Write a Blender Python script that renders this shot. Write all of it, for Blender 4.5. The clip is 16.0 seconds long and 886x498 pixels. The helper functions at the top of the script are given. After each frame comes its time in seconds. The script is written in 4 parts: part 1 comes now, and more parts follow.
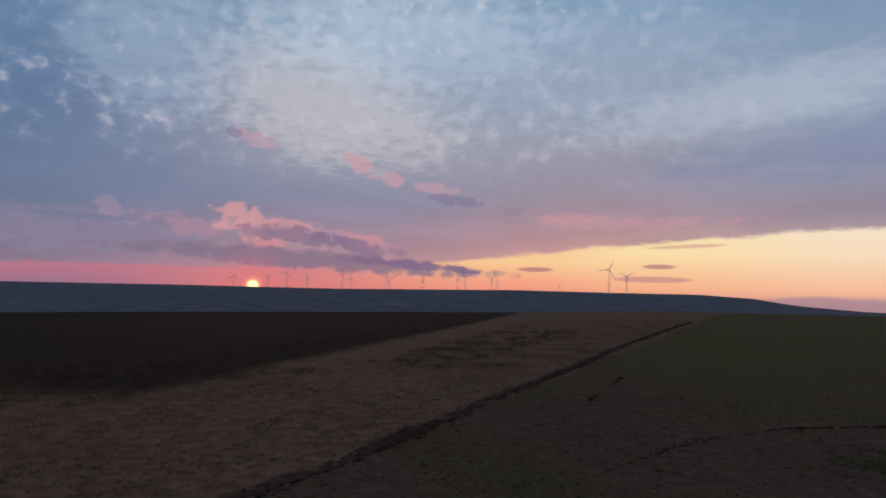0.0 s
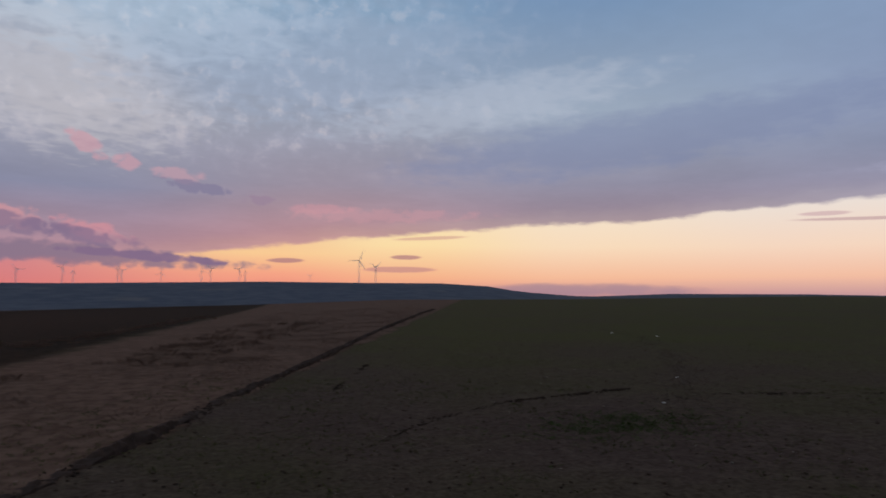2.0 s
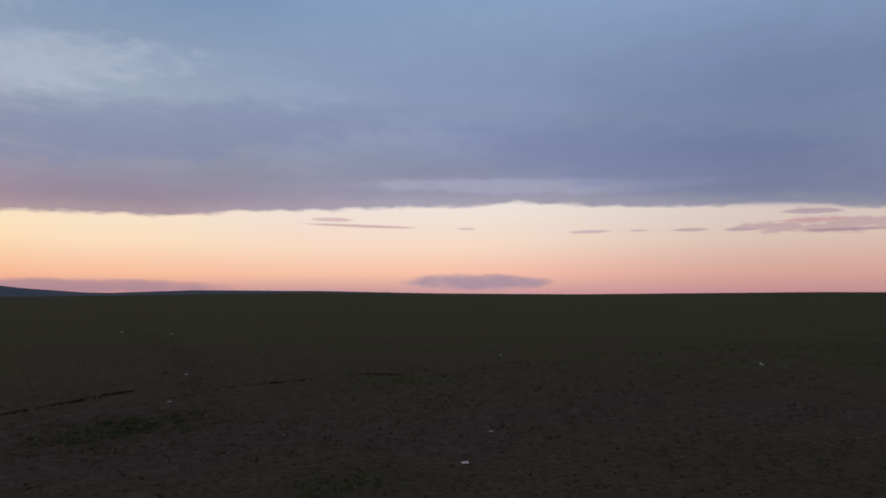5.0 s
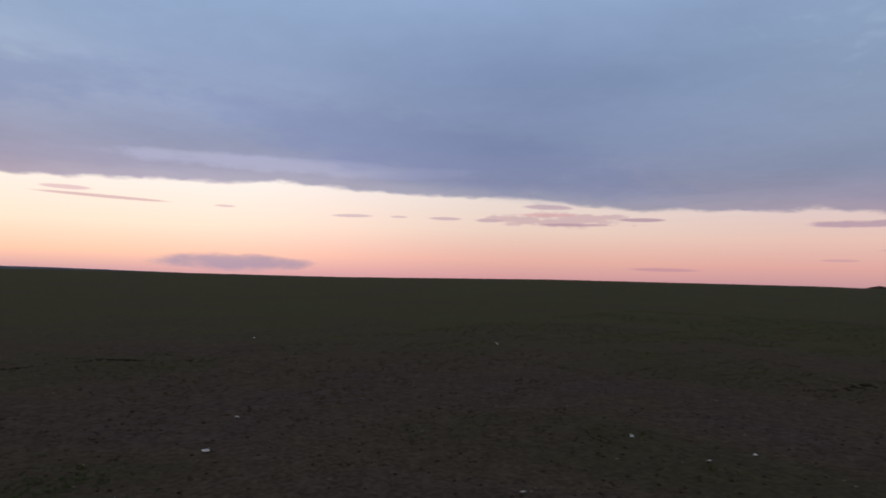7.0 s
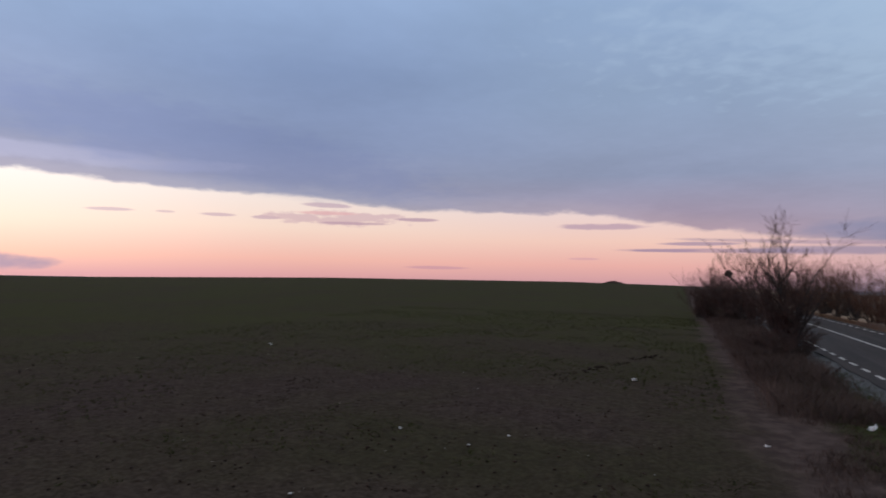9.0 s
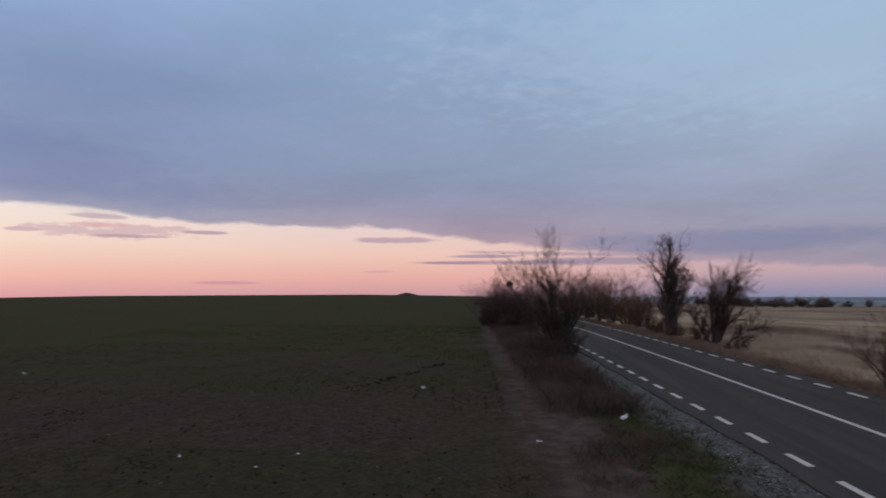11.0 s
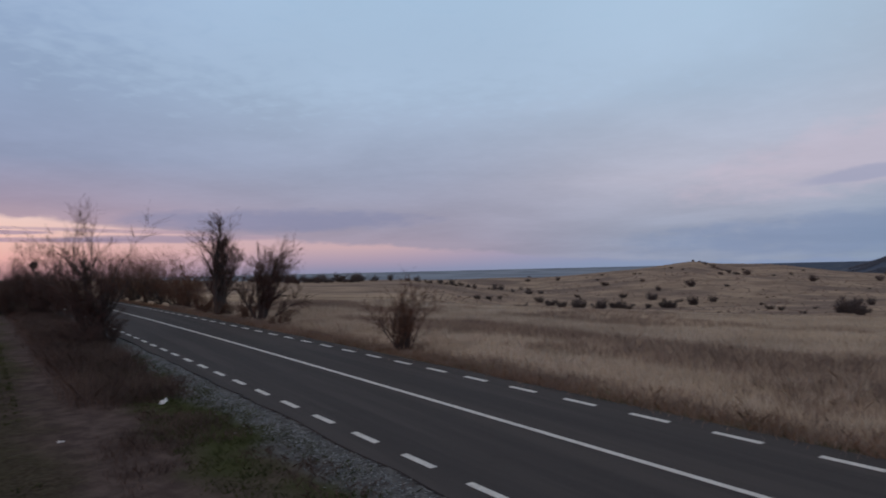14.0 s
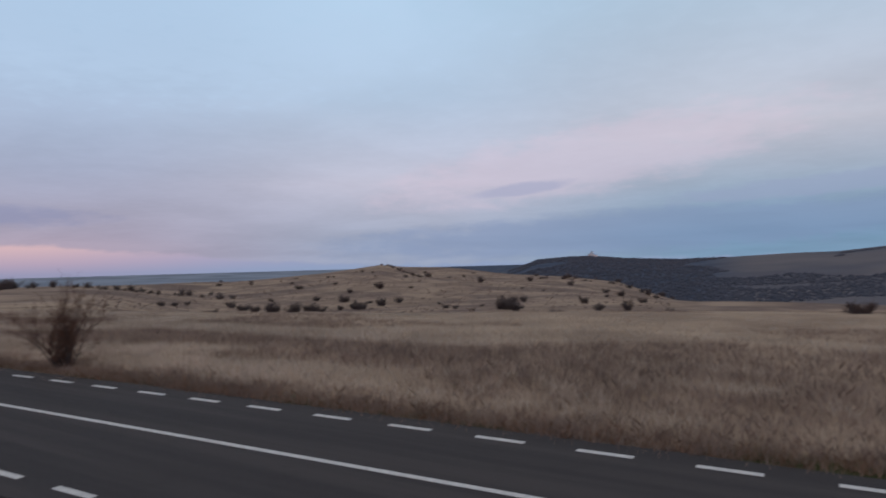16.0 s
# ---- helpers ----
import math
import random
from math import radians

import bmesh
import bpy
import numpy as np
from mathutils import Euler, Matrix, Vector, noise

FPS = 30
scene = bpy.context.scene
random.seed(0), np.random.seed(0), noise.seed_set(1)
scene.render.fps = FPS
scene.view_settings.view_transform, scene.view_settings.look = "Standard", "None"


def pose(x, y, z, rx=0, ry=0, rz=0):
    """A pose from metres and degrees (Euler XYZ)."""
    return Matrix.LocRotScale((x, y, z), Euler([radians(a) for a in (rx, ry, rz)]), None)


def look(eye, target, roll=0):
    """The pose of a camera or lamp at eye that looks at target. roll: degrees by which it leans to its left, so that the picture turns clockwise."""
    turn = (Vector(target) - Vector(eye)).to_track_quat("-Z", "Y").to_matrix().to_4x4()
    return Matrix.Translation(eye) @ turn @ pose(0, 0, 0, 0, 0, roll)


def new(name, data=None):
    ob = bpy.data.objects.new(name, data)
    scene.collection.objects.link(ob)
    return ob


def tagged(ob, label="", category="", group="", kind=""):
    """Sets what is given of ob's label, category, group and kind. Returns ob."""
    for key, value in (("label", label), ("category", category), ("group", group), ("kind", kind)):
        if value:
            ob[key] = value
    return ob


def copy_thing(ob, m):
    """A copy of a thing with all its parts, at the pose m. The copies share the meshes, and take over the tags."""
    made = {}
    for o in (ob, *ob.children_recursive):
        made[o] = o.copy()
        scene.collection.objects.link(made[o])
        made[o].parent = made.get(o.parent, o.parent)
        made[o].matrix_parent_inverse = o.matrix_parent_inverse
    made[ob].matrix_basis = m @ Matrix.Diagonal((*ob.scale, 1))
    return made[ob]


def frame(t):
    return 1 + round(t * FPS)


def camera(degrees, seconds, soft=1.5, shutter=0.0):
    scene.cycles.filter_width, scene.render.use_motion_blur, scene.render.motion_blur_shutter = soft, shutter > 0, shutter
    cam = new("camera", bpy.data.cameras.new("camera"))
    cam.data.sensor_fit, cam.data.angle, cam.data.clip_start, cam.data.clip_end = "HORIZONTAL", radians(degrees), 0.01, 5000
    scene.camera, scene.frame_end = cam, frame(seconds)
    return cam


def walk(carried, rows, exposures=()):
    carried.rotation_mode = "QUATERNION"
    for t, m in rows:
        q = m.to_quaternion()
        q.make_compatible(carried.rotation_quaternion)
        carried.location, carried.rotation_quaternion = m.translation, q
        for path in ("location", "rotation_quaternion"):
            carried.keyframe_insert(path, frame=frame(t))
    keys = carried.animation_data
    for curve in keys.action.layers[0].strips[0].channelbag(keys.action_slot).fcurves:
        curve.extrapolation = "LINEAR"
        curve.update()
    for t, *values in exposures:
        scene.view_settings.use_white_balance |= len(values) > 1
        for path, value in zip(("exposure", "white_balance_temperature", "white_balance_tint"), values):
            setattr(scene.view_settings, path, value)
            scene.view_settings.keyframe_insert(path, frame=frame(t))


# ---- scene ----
cam = camera(67.07, 16.0, soft=1.8, shutter=0.5)
EYE, ARM = 3.5, 0.45  # eye height over the road, and how far the camera is held out from the turning point
# seconds, yaw (to the left), pitch (up), roll
ROWS = [
    (0.0, 0.00, 4.20, 1.36),
    (0.5, -5.19, 4.05, 0.93),
    (1.0, -10.17, 3.92, 0.29),
    (1.5, -16.34, 3.58, 0.23),
    (2.0, -21.15, 3.69, 0.18),
    (2.5, -27.62, 3.22, 0.86),
    (3.0, -34.38, 2.81, 0.23),
    (3.5, -42.82, 2.52, 0.37),
    (4.0, -50.50, 2.81, 1.21),
    (4.5, -56.09, 3.93, 0.94),
    (5.0, -60.46, 3.57, 0.34),
    (7.5, -86.30, 2.46, 1.87),
    (8.0, -91.68, 2.46, 1.70),
    (8.5, -95.72, 2.52, 1.35),
    (11.0, -116.89, 3.99, -0.20),
    (11.5, -122.48, 4.24, -0.74),
    (12.0, -128.64, 4.64, -0.12),
    (12.5, -133.72, 3.70, -0.33),
    (13.0, -141.53, 3.76, 0.63),
    (13.5, -148.74, 2.38, -1.14),
    (14.0, -153.79, 1.67, -1.37),
    (14.5, -158.62, 1.51, -2.07),
    (15.0, -164.30, 1.31, -1.54),
    (15.5, -172.62, 1.04, -1.71),
    (16.0, -179.48, 1.32, -1.53),
]
EXPOSURES = [(0.0, -0.24), (2.0, -0.24), (5.0, -0.2), (8.5, 0.2), (11.0, 0.15), (12.5, 0.05), (14.0, 0.2), (16.0, 0.4)]


def held(yaw, pitch, roll):
    """The camera held out at arm's length by somebody who turns on the spot."""
    turn = pose(0, 0, EYE, 0, 0, yaw)
    return turn @ pose(0, ARM, 0, 90 + pitch) @ pose(0, 0, 0, 0, 0, roll)


walk(cam, [(t, held(yaw, pitch, roll)) for t, yaw, pitch, roll in ROWS], EXPOSURES)

# ---------------------------------------------------------------- node helpers
def lin(r, g, b):
    """Linear colour from 0-255 display values."""
    return tuple(((c / 255 + 0.055) / 1.055) ** 2.4 if c > 10 else c / 255 / 12.92 for c in (r, g, b)) + (1.0,)


class Net:
    """Short calls for building a node tree."""

    def __init__(self, tree):
        self.tree = tree
        tree.nodes.clear()

    def add(self, kind, operation=None, use_clamp=False, interpolation_type=None, data_type=None, blend_type=None, noise_dimensions=None):
        node = self.tree.nodes.new(kind)
        if operation:
            node.operation = operation
        if use_clamp:
            node.use_clamp = True
        if interpolation_type:
            node.interpolation_type = interpolation_type
        if data_type:
            node.data_type = data_type
        if blend_type:
            node.blend_type = blend_type
        if noise_dimensions:
            node.noise_dimensions = noise_dimensions
        return node

    def join(self, value, socket):
        if isinstance(value, bpy.types.NodeSocket):
            self.tree.links.new(value, socket)
        elif value is not None:
            socket.default_value = value

    def math(self, op, a, b=None, c=None, clamp=False):
        node = self.add("ShaderNodeMath", operation=op, use_clamp=clamp)
        for value, socket in zip((a, b, c), node.inputs):
            self.join(value, socket)
        return node.outputs[0]

    def step(self, value, low, high, out_low=0.0, out_high=1.0):
        node = self.add("ShaderNodeMapRange", interpolation_type="SMOOTHSTEP")
        for v, i in ((value, 0), (low, 1), (high, 2), (out_low, 3), (out_high, 4)):
            self.join(v, node.inputs[i])
        return node.outputs[0]

    def mix(self, factor, a, b, blend="MIX"):
        node = self.add("ShaderNodeMix", data_type="RGBA", blend_type=blend)
        self.join(factor, node.inputs[0])
        self.join(a, node.inputs[6])
        self.join(b, node.inputs[7])
        return node.outputs[2]

    def noise(self, vector, scale, detail=3.0, rough=0.55, distort=0.0, dims="3D"):
        node = self.add("ShaderNodeTexNoise", noise_dimensions=dims)
        self.join(vector, node.inputs["Vector"])
        node.inputs["Scale"].default_value = scale
        node.inputs["Detail"].default_value = detail
        node.inputs["Roughness"].default_value = rough
        node.inputs["Distortion"].default_value = distort
        return node.outputs["Fac"], node.outputs["Color"]

    def puffs(self, vector, scale, detail=2.0, rough=0.5):
        """Rounded heaps, 0 between them and about 1 on their tops."""
        node = self.add("ShaderNodeTexVoronoi")
        node.feature = "F1"
        node.voronoi_dimensions = "2D"
        node.normalize = True
        self.join(vector, node.inputs["Vector"])
        node.inputs["Scale"].default_value = scale
        node.inputs["Detail"].default_value = detail
        node.inputs["Roughness"].default_value = rough
        return self.math("SUBTRACT", 1.0, node.outputs["Distance"])

    def ramp(self, value, stops, interpolation="LINEAR"):
        node = self.add("ShaderNodeValToRGB")
        node.color_ramp.interpolation = interpolation
        els = node.color_ramp.elements
        els[0].position, els[0].color = stops[0]
        els[1].position, els[1].color = stops[-1]
        for p, c in stops[1:-1]:
            els.new(p).color = c
        self.join(value, node.inputs[0])
        return node.outputs[0]

    def xyz(self, x, y, z=0.0):
        node = self.add("ShaderNodeCombineXYZ")
        for value, socket in zip((x, y, z), node.inputs):
            self.join(value, socket)
        return node.outputs[0]

    def split(self, vector):
        node = self.add("ShaderNodeSeparateXYZ")
        self.join(vector, node.inputs[0])
        return node.outputs


# ---------------------------------------------------------------- sky
# Bearings are degrees to the right of the first look; the sunset is at -15.7, the road runs off at +121.
SUN_BEARING, SUN_HEIGHT = -15.8, 0.66
world = bpy.data.worlds.new("dusk_sky")
scene.world = world
world.use_nodes = True
S = Net(world.node_tree)
direction = S.add("ShaderNodeTexCoord").outputs["Generated"]
dx, dy, dz = S.split(direction)
height = S.math("MULTIPLY", S.math("ARCSINE", dz), 57.2958)
# bearing counted from +90, so that the seam lies behind the first look
around = S.math("MULTIPLY", S.math("ARCTAN2", S.math("MULTIPLY", dy, -1.0), dx), 57.2958)
flat_x = S.math("DIVIDE", dx, S.math("ADD", S.math("MAXIMUM", dz, 0.0), 0.09))
flat_y = S.math("DIVIDE", dy, S.math("ADD", S.math("MAXIMUM", dz, 0.0), 0.09))
sheet = S.xyz(flat_x, flat_y, 0.0)
angular = S.xyz(S.math("MULTIPLY", around, 0.35), height, 0.0)
warp_fac, warp_col = S.noise(angular, 0.9, 4.0, 0.6)
warp_a, warp_e, _ = S.split(warp_col)
billow, _ = S.noise(S.xyz(around, S.math("MULTIPLY", height, 1.5), 4.0), 0.75, 5.0, 0.6, 0.3)
lump, _ = S.noise(sheet, 10.0, 2.5, 0.55, 0.3)
swirl = S.noise(S.xyz(around, height, 7.0), 0.5, 3.0, 0.6)[1]
swirl_x, swirl_y, _ = S.split(swirl)
heap_at = S.xyz(S.math("MULTIPLY_ADD", swirl_x, 2.4, around), S.math("MULTIPLY_ADD", swirl_y, 1.8, S.math("MULTIPLY", height, 1.35)), 1.0)
heaps = S.math("ADD", S.step(S.puffs(heap_at, 0.62, 1.5, 0.55), 0.35, 0.95, 0.48, 0.14), S.math("MULTIPLY", billow, 0.42))
fleece_at = S.xyz(S.math("MULTIPLY_ADD", swirl_x, 1.0, around), S.math("MULTIPLY_ADD", swirl_y, 0.8, height), 3.0)
fleece, _ = S.noise(fleece_at, 0.75, 4.0, 0.55)


def across(stations, value_of):
    """Blend colours round the horizon from bearing to bearing."""
    out = None
    for i, (bearing, stops) in enumerate(stations):
        here = value_of(stops)
        if out is None:
            out = here
        else:
            before = stations[i - 1][0]
            out = S.mix(S.step(around, before - 90.0, bearing - 90.0), out, here)
    return out


def column(top):
    def made(stops):
        return S.ramp(S.math("DIVIDE", height, top, clamp=True), [(e / top, lin(*rgb)) for e, rgb in stops])
    return made


low_sky = across([
    (-30, ((0, (150, 115, 140)), (2.0, (190, 120, 140)), (5, (170, 130, 150)), (10, (150, 140, 165)))),
    (-14, ((0, (220, 122, 120)), (1.5, (216, 130, 132)), (3.5, (205, 136, 146)), (8, (190, 150, 165)))),
    (6, ((0, (236, 140, 125)), (1.5, (248, 165, 135)), (3.2, (252, 205, 150)), (7, (225, 185, 165)))),
    (18, ((0, (226, 150, 138)), (1.2, (248, 180, 140)), (4.0, (254, 224, 170)), (7, (250, 226, 184)))),
    (33, ((0, (214, 152, 146)), (1.2, (248, 190, 156)), (3.8, (251, 222, 190)), (7, (246, 230, 208)))),
    (50, ((0, (204, 156, 156)), (1.3, (246, 192, 164)), (3.6, (248, 217, 194)), (7.5, (236, 227, 220)))),
    (85, ((0, (218, 160, 164)), (1.6, (242, 186, 172)), (4.2, (246, 218, 202)), (8, (242, 232, 228)))),
    (115, ((0, (206, 156, 162)), (1.5, (234, 176, 168)), (3.5, (242, 202, 188)), (6, (234, 212, 210)))),
    (145, ((0, (142, 142, 170)), (0.8, (170, 153, 173)), (2.0, (200, 170, 176)), (5, (186, 168, 188)))),
    (172, ((0, (135, 150, 180)), (1.5, (150, 152, 182)), (4.0, (165, 160, 186)), (8, (170, 170, 196)))),
], column(10.0))

cloud_sky = across([
    (-34, ((2, (140, 122, 148)), (7, (112, 122, 156)), (14, (104, 124, 164)), (22, (112, 138, 178)))),
    (-8, ((3, (186, 140, 158)), (8, (140, 138, 168)), (14, (168, 166, 186)), (22, (142, 162, 194)))),
    (12, ((4, (196, 142, 152)), (9, (160, 146, 168)), (14, (158, 160, 184)), (23, (138, 162, 196)))),
    (34, ((5, (168, 138, 156)), (9, (148, 142, 168)), (15, (158, 168, 194)), (24, (124, 150, 192)))),
    (62, ((6, (160, 146, 170)), (11, (140, 145, 178)), (17, (138, 151, 189)), (24, (140, 161, 200)))),
], column(30.0))
cloud_sky_2 = across([
    (62, ((6, (160, 146, 170)), (11, (140, 145, 178)), (17, (138, 151, 189)), (24, (140, 161, 200)))),
    (88, ((6, (160, 156, 184)), (11, (136, 146, 186)), (17, (136, 152, 196)), (24, (152, 172, 216)))),
    (118, ((4, (176, 148, 170)), (9, (146, 152, 186)), (15, (145, 160, 196)), (24, (149, 170, 211)))),
    (148, ((2, (160, 146, 170)), (8, (158, 162, 192)), (15, (164, 180, 212)), (24, (164, 190, 226)))),
    (176, ((2, (150, 156, 184)), (7, (182, 178, 202)), (14, (172, 186, 216)), (24, (170, 194, 226)))),
    (205, ((2, (112, 140, 172)), (5, (140, 156, 184)), (10, (182, 180, 200)), (24, (168, 190, 220)))),
], column(30.0))
cloud_sky = S.mix(S.step(around, -29.0, -27.0), cloud_sky, cloud_sky_2)

# relief of the cloud sheet, drawn out towards the horizon
streak, _ = S.noise(sheet, 0.9, 3.5, 0.5, 0.3)
shade = S.math("ADD", S.step(streak, 0.3, 0.7, 0.94, 1.05), S.step(lump, 0.35, 0.7, -0.010, 0.012))
# fleecy heaps high over the sunset, thinning out to the north
fleecy = S.math("MULTIPLY", S.step(around, -50.0, -88.0), S.step(height, 8.5, 15.0))
fleecy = S.math("MULTIPLY", fleecy, S.step(streak, 0.32, 0.6, 0.45, 1.0))
shade = S.math("MULTIPLY_ADD", S.step(fleece, 0.38, 0.66, -0.08, 0.12), fleecy, shade)
cloud_sky = S.mix(1.0, cloud_sky, S.xyz(shade, shade, shade), "MULTIPLY")
cloud_sky = S.mix(1.0, cloud_sky, (0.97, 1.02, 0.94, 1.0), "MULTIPLY")

tops = S.math("MULTIPLY", S.step(S.math("ADD", fleece, S.math("MULTIPLY", lump, 0.3)), 0.68, 0.9), S.math("MULTIPLY", fleecy, 0.45))
cloud_sky = S.mix(tops, cloud_sky, lin(226, 214, 214))
# lower edge of the sheet round the horizon
base = S.ramp(S.math("MULTIPLY_ADD", around, 1 / 250.0, 0.5, clamp=True), [
    ((b - 90 + 125) / 250.0, (h / 10.0,) * 3 + (1.0,)) for b, h in (
        (-35, 1.9), (-18, 2.1), (-4, 2.7), (2, 3.2), (10, 4.2), (19, 5.0), (28, 5.6), (38, 5.8), (47, 6.6), (56, 6.95), (68, 7.55), (76, 7.0),
        (88, 6.8), (97, 5.9), (111, 5.85), (120, 4.6), (125, 4.1), (142, 2.5), (153, 1.7), (165, 0.6), (175, -0.0))])
base = S.math("MULTIPLY", base, 10.0)
edge = S.math("SUBTRACT", S.math("MULTIPLY_ADD", S.math("SUBTRACT", warp_fac, 0.5), 1.1, height), base)
cover = S.math("MULTIPLY_ADD", S.step(edge, -0.18, 0.25), 0.9, S.step(edge, 0.2, 1.6, 0.0, 0.1))
sky = S.mix(cover, low_sky, cloud_sky)


def cloud_group():
    """Node group for one cloud: an uneven patch at a bearing and height."""
    tree = bpy.data.node_groups.new("cloud_patch", "ShaderNodeTree")
    for name, kind in (("sky", "NodeSocketColor"), ("tint", "NodeSocketColor"), ("around", "NodeSocketFloat"), ("height", "NodeSocketFloat"), ("rag", "NodeSocketFloat"),
                       ("bearing", "NodeSocketFloat"), ("e", "NodeSocketFloat"), ("wide", "NodeSocketFloat"), ("high", "NodeSocketFloat"), ("tilt", "NodeSocketFloat"),
                       ("ragged", "NodeSocketFloat"), ("soft", "NodeSocketFloat"), ("amount", "NodeSocketFloat")):
        tree.interface.new_socket(name, in_out="INPUT", socket_type=kind)
    tree.interface.new_socket("sky", in_out="OUTPUT", socket_type="NodeSocketColor")
    g = Net(tree)
    i = g.add("NodeGroupInput").outputs
    a = g.math("SUBTRACT", i[2], i[5])
    u = g.math("DIVIDE", a, i[7])
    v = g.math("DIVIDE", g.math("SUBTRACT", g.math("SUBTRACT", i[3], i[6]), g.math("MULTIPLY", a, i[9])), i[8])
    far = g.math("ADD", g.math("MULTIPLY", u, u), g.math("MULTIPLY", v, v))
    far = g.math("MULTIPLY_ADD", g.math("SUBTRACT", i[4], 0.5), g.math("MULTIPLY", i[10], 4.0), far)
    mask = g.step(far, g.math("SUBTRACT", 1.0, i[11]), g.math("ADD", 1.0, i[11]), i[12], 0.0)
    g.join(g.mix(mask, i[0], i[1]), g.add("NodeGroupOutput").inputs[0])
    return tree


CLOUD = cloud_group()


def cloud(bearing, e, wide, high, tone, amount=0.8, tilt=0.0, ragged=0.9, soft=0.5, rag=None):
    global sky
    node = S.add("ShaderNodeGroup")
    node.node_tree = CLOUD
    for value, socket in zip((sky, lin(*tone), around, height, warp_fac if rag is None else rag, bearing - 90.0, e, wide, high, tilt, ragged, soft, amount), node.inputs):
        S.join(value, socket)
    sky = node.outputs[0]


# broad lighter and darker stretches of the sheet
cloud(-10, 16.0, 9.0, 4.5, (204, 200, 206), 0.55, -0.15, 0.9, 1.0, lump)
cloud(-4, 21.5, 12.0, 3.4, (186, 202, 220), 0.55, 0.0, 1.0, 1.0, lump)
cloud(-24, 19.0, 6.0, 4.5, (164, 182, 204), 0.45, 0.0, 1.0, 1.0, lump)
cloud(25, 15.9, 12.0, 1.9, (188, 196, 212), 0.45, 0.14, 0.9, 1.0, lump)
cloud(10, 19.0, 14.0, 4.0, (164, 178, 202), 0.4, 0.1, 1.0, 1.0, lump)
cloud(150, 20.0, 30.0, 6.0, (178, 200, 226), 0.35, 0.0, 1.0, 1.0, lump)
cloud(38, 12.6, 18.0, 2.2, (122, 134, 170), 0.5, 0.10, 0.7, 0.8)
cloud(68, 8.9, 14.0, 0.6, (176, 176, 202), 0.5, -0.01, 0.8, 0.8)
cloud(80, 10.5, 18.0, 2.6, (120, 132, 174), 0.45, -0.14, 0.6, 0.8)
cloud(140, 4.3, 12.0, 0.9, (128, 134, 166), 0.6, 0.0, 0.6, 0.7)
cloud(197, 2.4, 26.0, 1.7, (120, 138, 172), 0.55, 0.03, 0.5, 0.6)
cloud(192, 8.5, 16.0, 2.6, (204, 188, 204), 0.4, 0.14, 0.7, 0.8)
cloud(208, 5.2, 9.0, 0.7, (140, 152, 180), 0.6, 0.05, 0.7, 0.7)
cloud(186, 6.2, 4.0, 0.5, (150, 156, 184), 0.6, 0.1, 0.7, 0.7)
# the bank over the sunset with its lit rims
cloud(-27, 4.6, 9.0, 1.5, (140, 130, 156), 0.75, 0.0, 1.7, 0.9, heaps)
cloud(-26.3, 6.1, 1.3, 0.8, (158, 140, 164), 0.6, -0.3, 1.7, 0.7, heaps)
cloud(-29, 5.6, 4.0, 0.25, (118, 122, 152), 0.7, -0.02, 0.5, 0.7)
cloud(-21.0, 5.3, 2.6, 0.7, (178, 140, 158), 0.6, -0.1, 1.7, 0.8, heaps)
cloud(-16.9, 6.0, 1.9, 1.1, (224, 160, 162), 0.7, -0.15, 1.7, 0.7, heaps)
cloud(-12.6, 5.5, 2.6, 0.75, (216, 154, 160), 0.65, -0.12, 1.7, 0.7, heaps)
cloud(-6.6, 4.6, 2.2, 0.6, (214, 146, 156), 0.7, -0.25, 1.7, 0.7, heaps)
cloud(-14.6, 4.35, 1.6, 0.5, (226, 146, 150), 0.6, 0.0, 1.7, 0.7, heaps)
cloud(-11.5, 2.95, 14.0, 0.75, (134, 116, 138), 0.85, -0.045, 0.9, 0.6, heaps)
cloud(-12.3, 4.95, 3.6, 0.62, (136, 116, 142), 0.8, -0.08, 1.7, 0.65, heaps)
cloud(-7.4, 4.35, 3.2, 0.55, (134, 114, 142), 0.8, -0.17, 1.7, 0.65, heaps)
cloud(-16.2, 5.2, 1.0, 0.4, (158, 122, 144), 0.8, -0.1, 1.7, 0.7, heaps)
cloud(-2.6, 2.75, 5.4, 0.34, (132, 108, 138), 0.9, -0.07, 0.9, 0.4, heaps)
cloud(-7.2, 11.1, 1.1, 0.65, (206, 156, 168), 0.65, -0.5, 1.7, 0.7, heaps)
cloud(-4.4, 10.0, 0.8, 0.6, (206, 158, 170), 0.65, 0.0, 1.7, 0.7, heaps)
cloud(-16, 12.7, 1.8, 0.6, (186, 152, 168), 0.6, -0.2, 1.7, 0.7, heaps)
cloud(-18, 13.1, 0.7, 0.4, (120, 124, 152), 0.6, -0.3, 1.7, 0.7, heaps)
cloud(-0.6, 9.2, 1.7, 0.5, (204, 160, 172), 0.55, -0.1, 1.7, 0.7, heaps)
cloud(0.8, 8.35, 2.8, 0.42, (132, 126, 154), 0.8, -0.16, 1.7, 0.6, heaps)
cloud(5.6, 7.5, 1.2, 0.35, (154, 132, 154), 0.7, 0.0, 1.7, 0.7, heaps)
cloud(10.8, 6.9, 2.0, 0.4, (208, 152, 162), 0.5, 0.0, 1.7, 0.8, heaps)
cloud(16, 6.5, 7.0, 0.5, (206, 154, 162), 0.4, 0.0, 1.6, 0.8, billow)
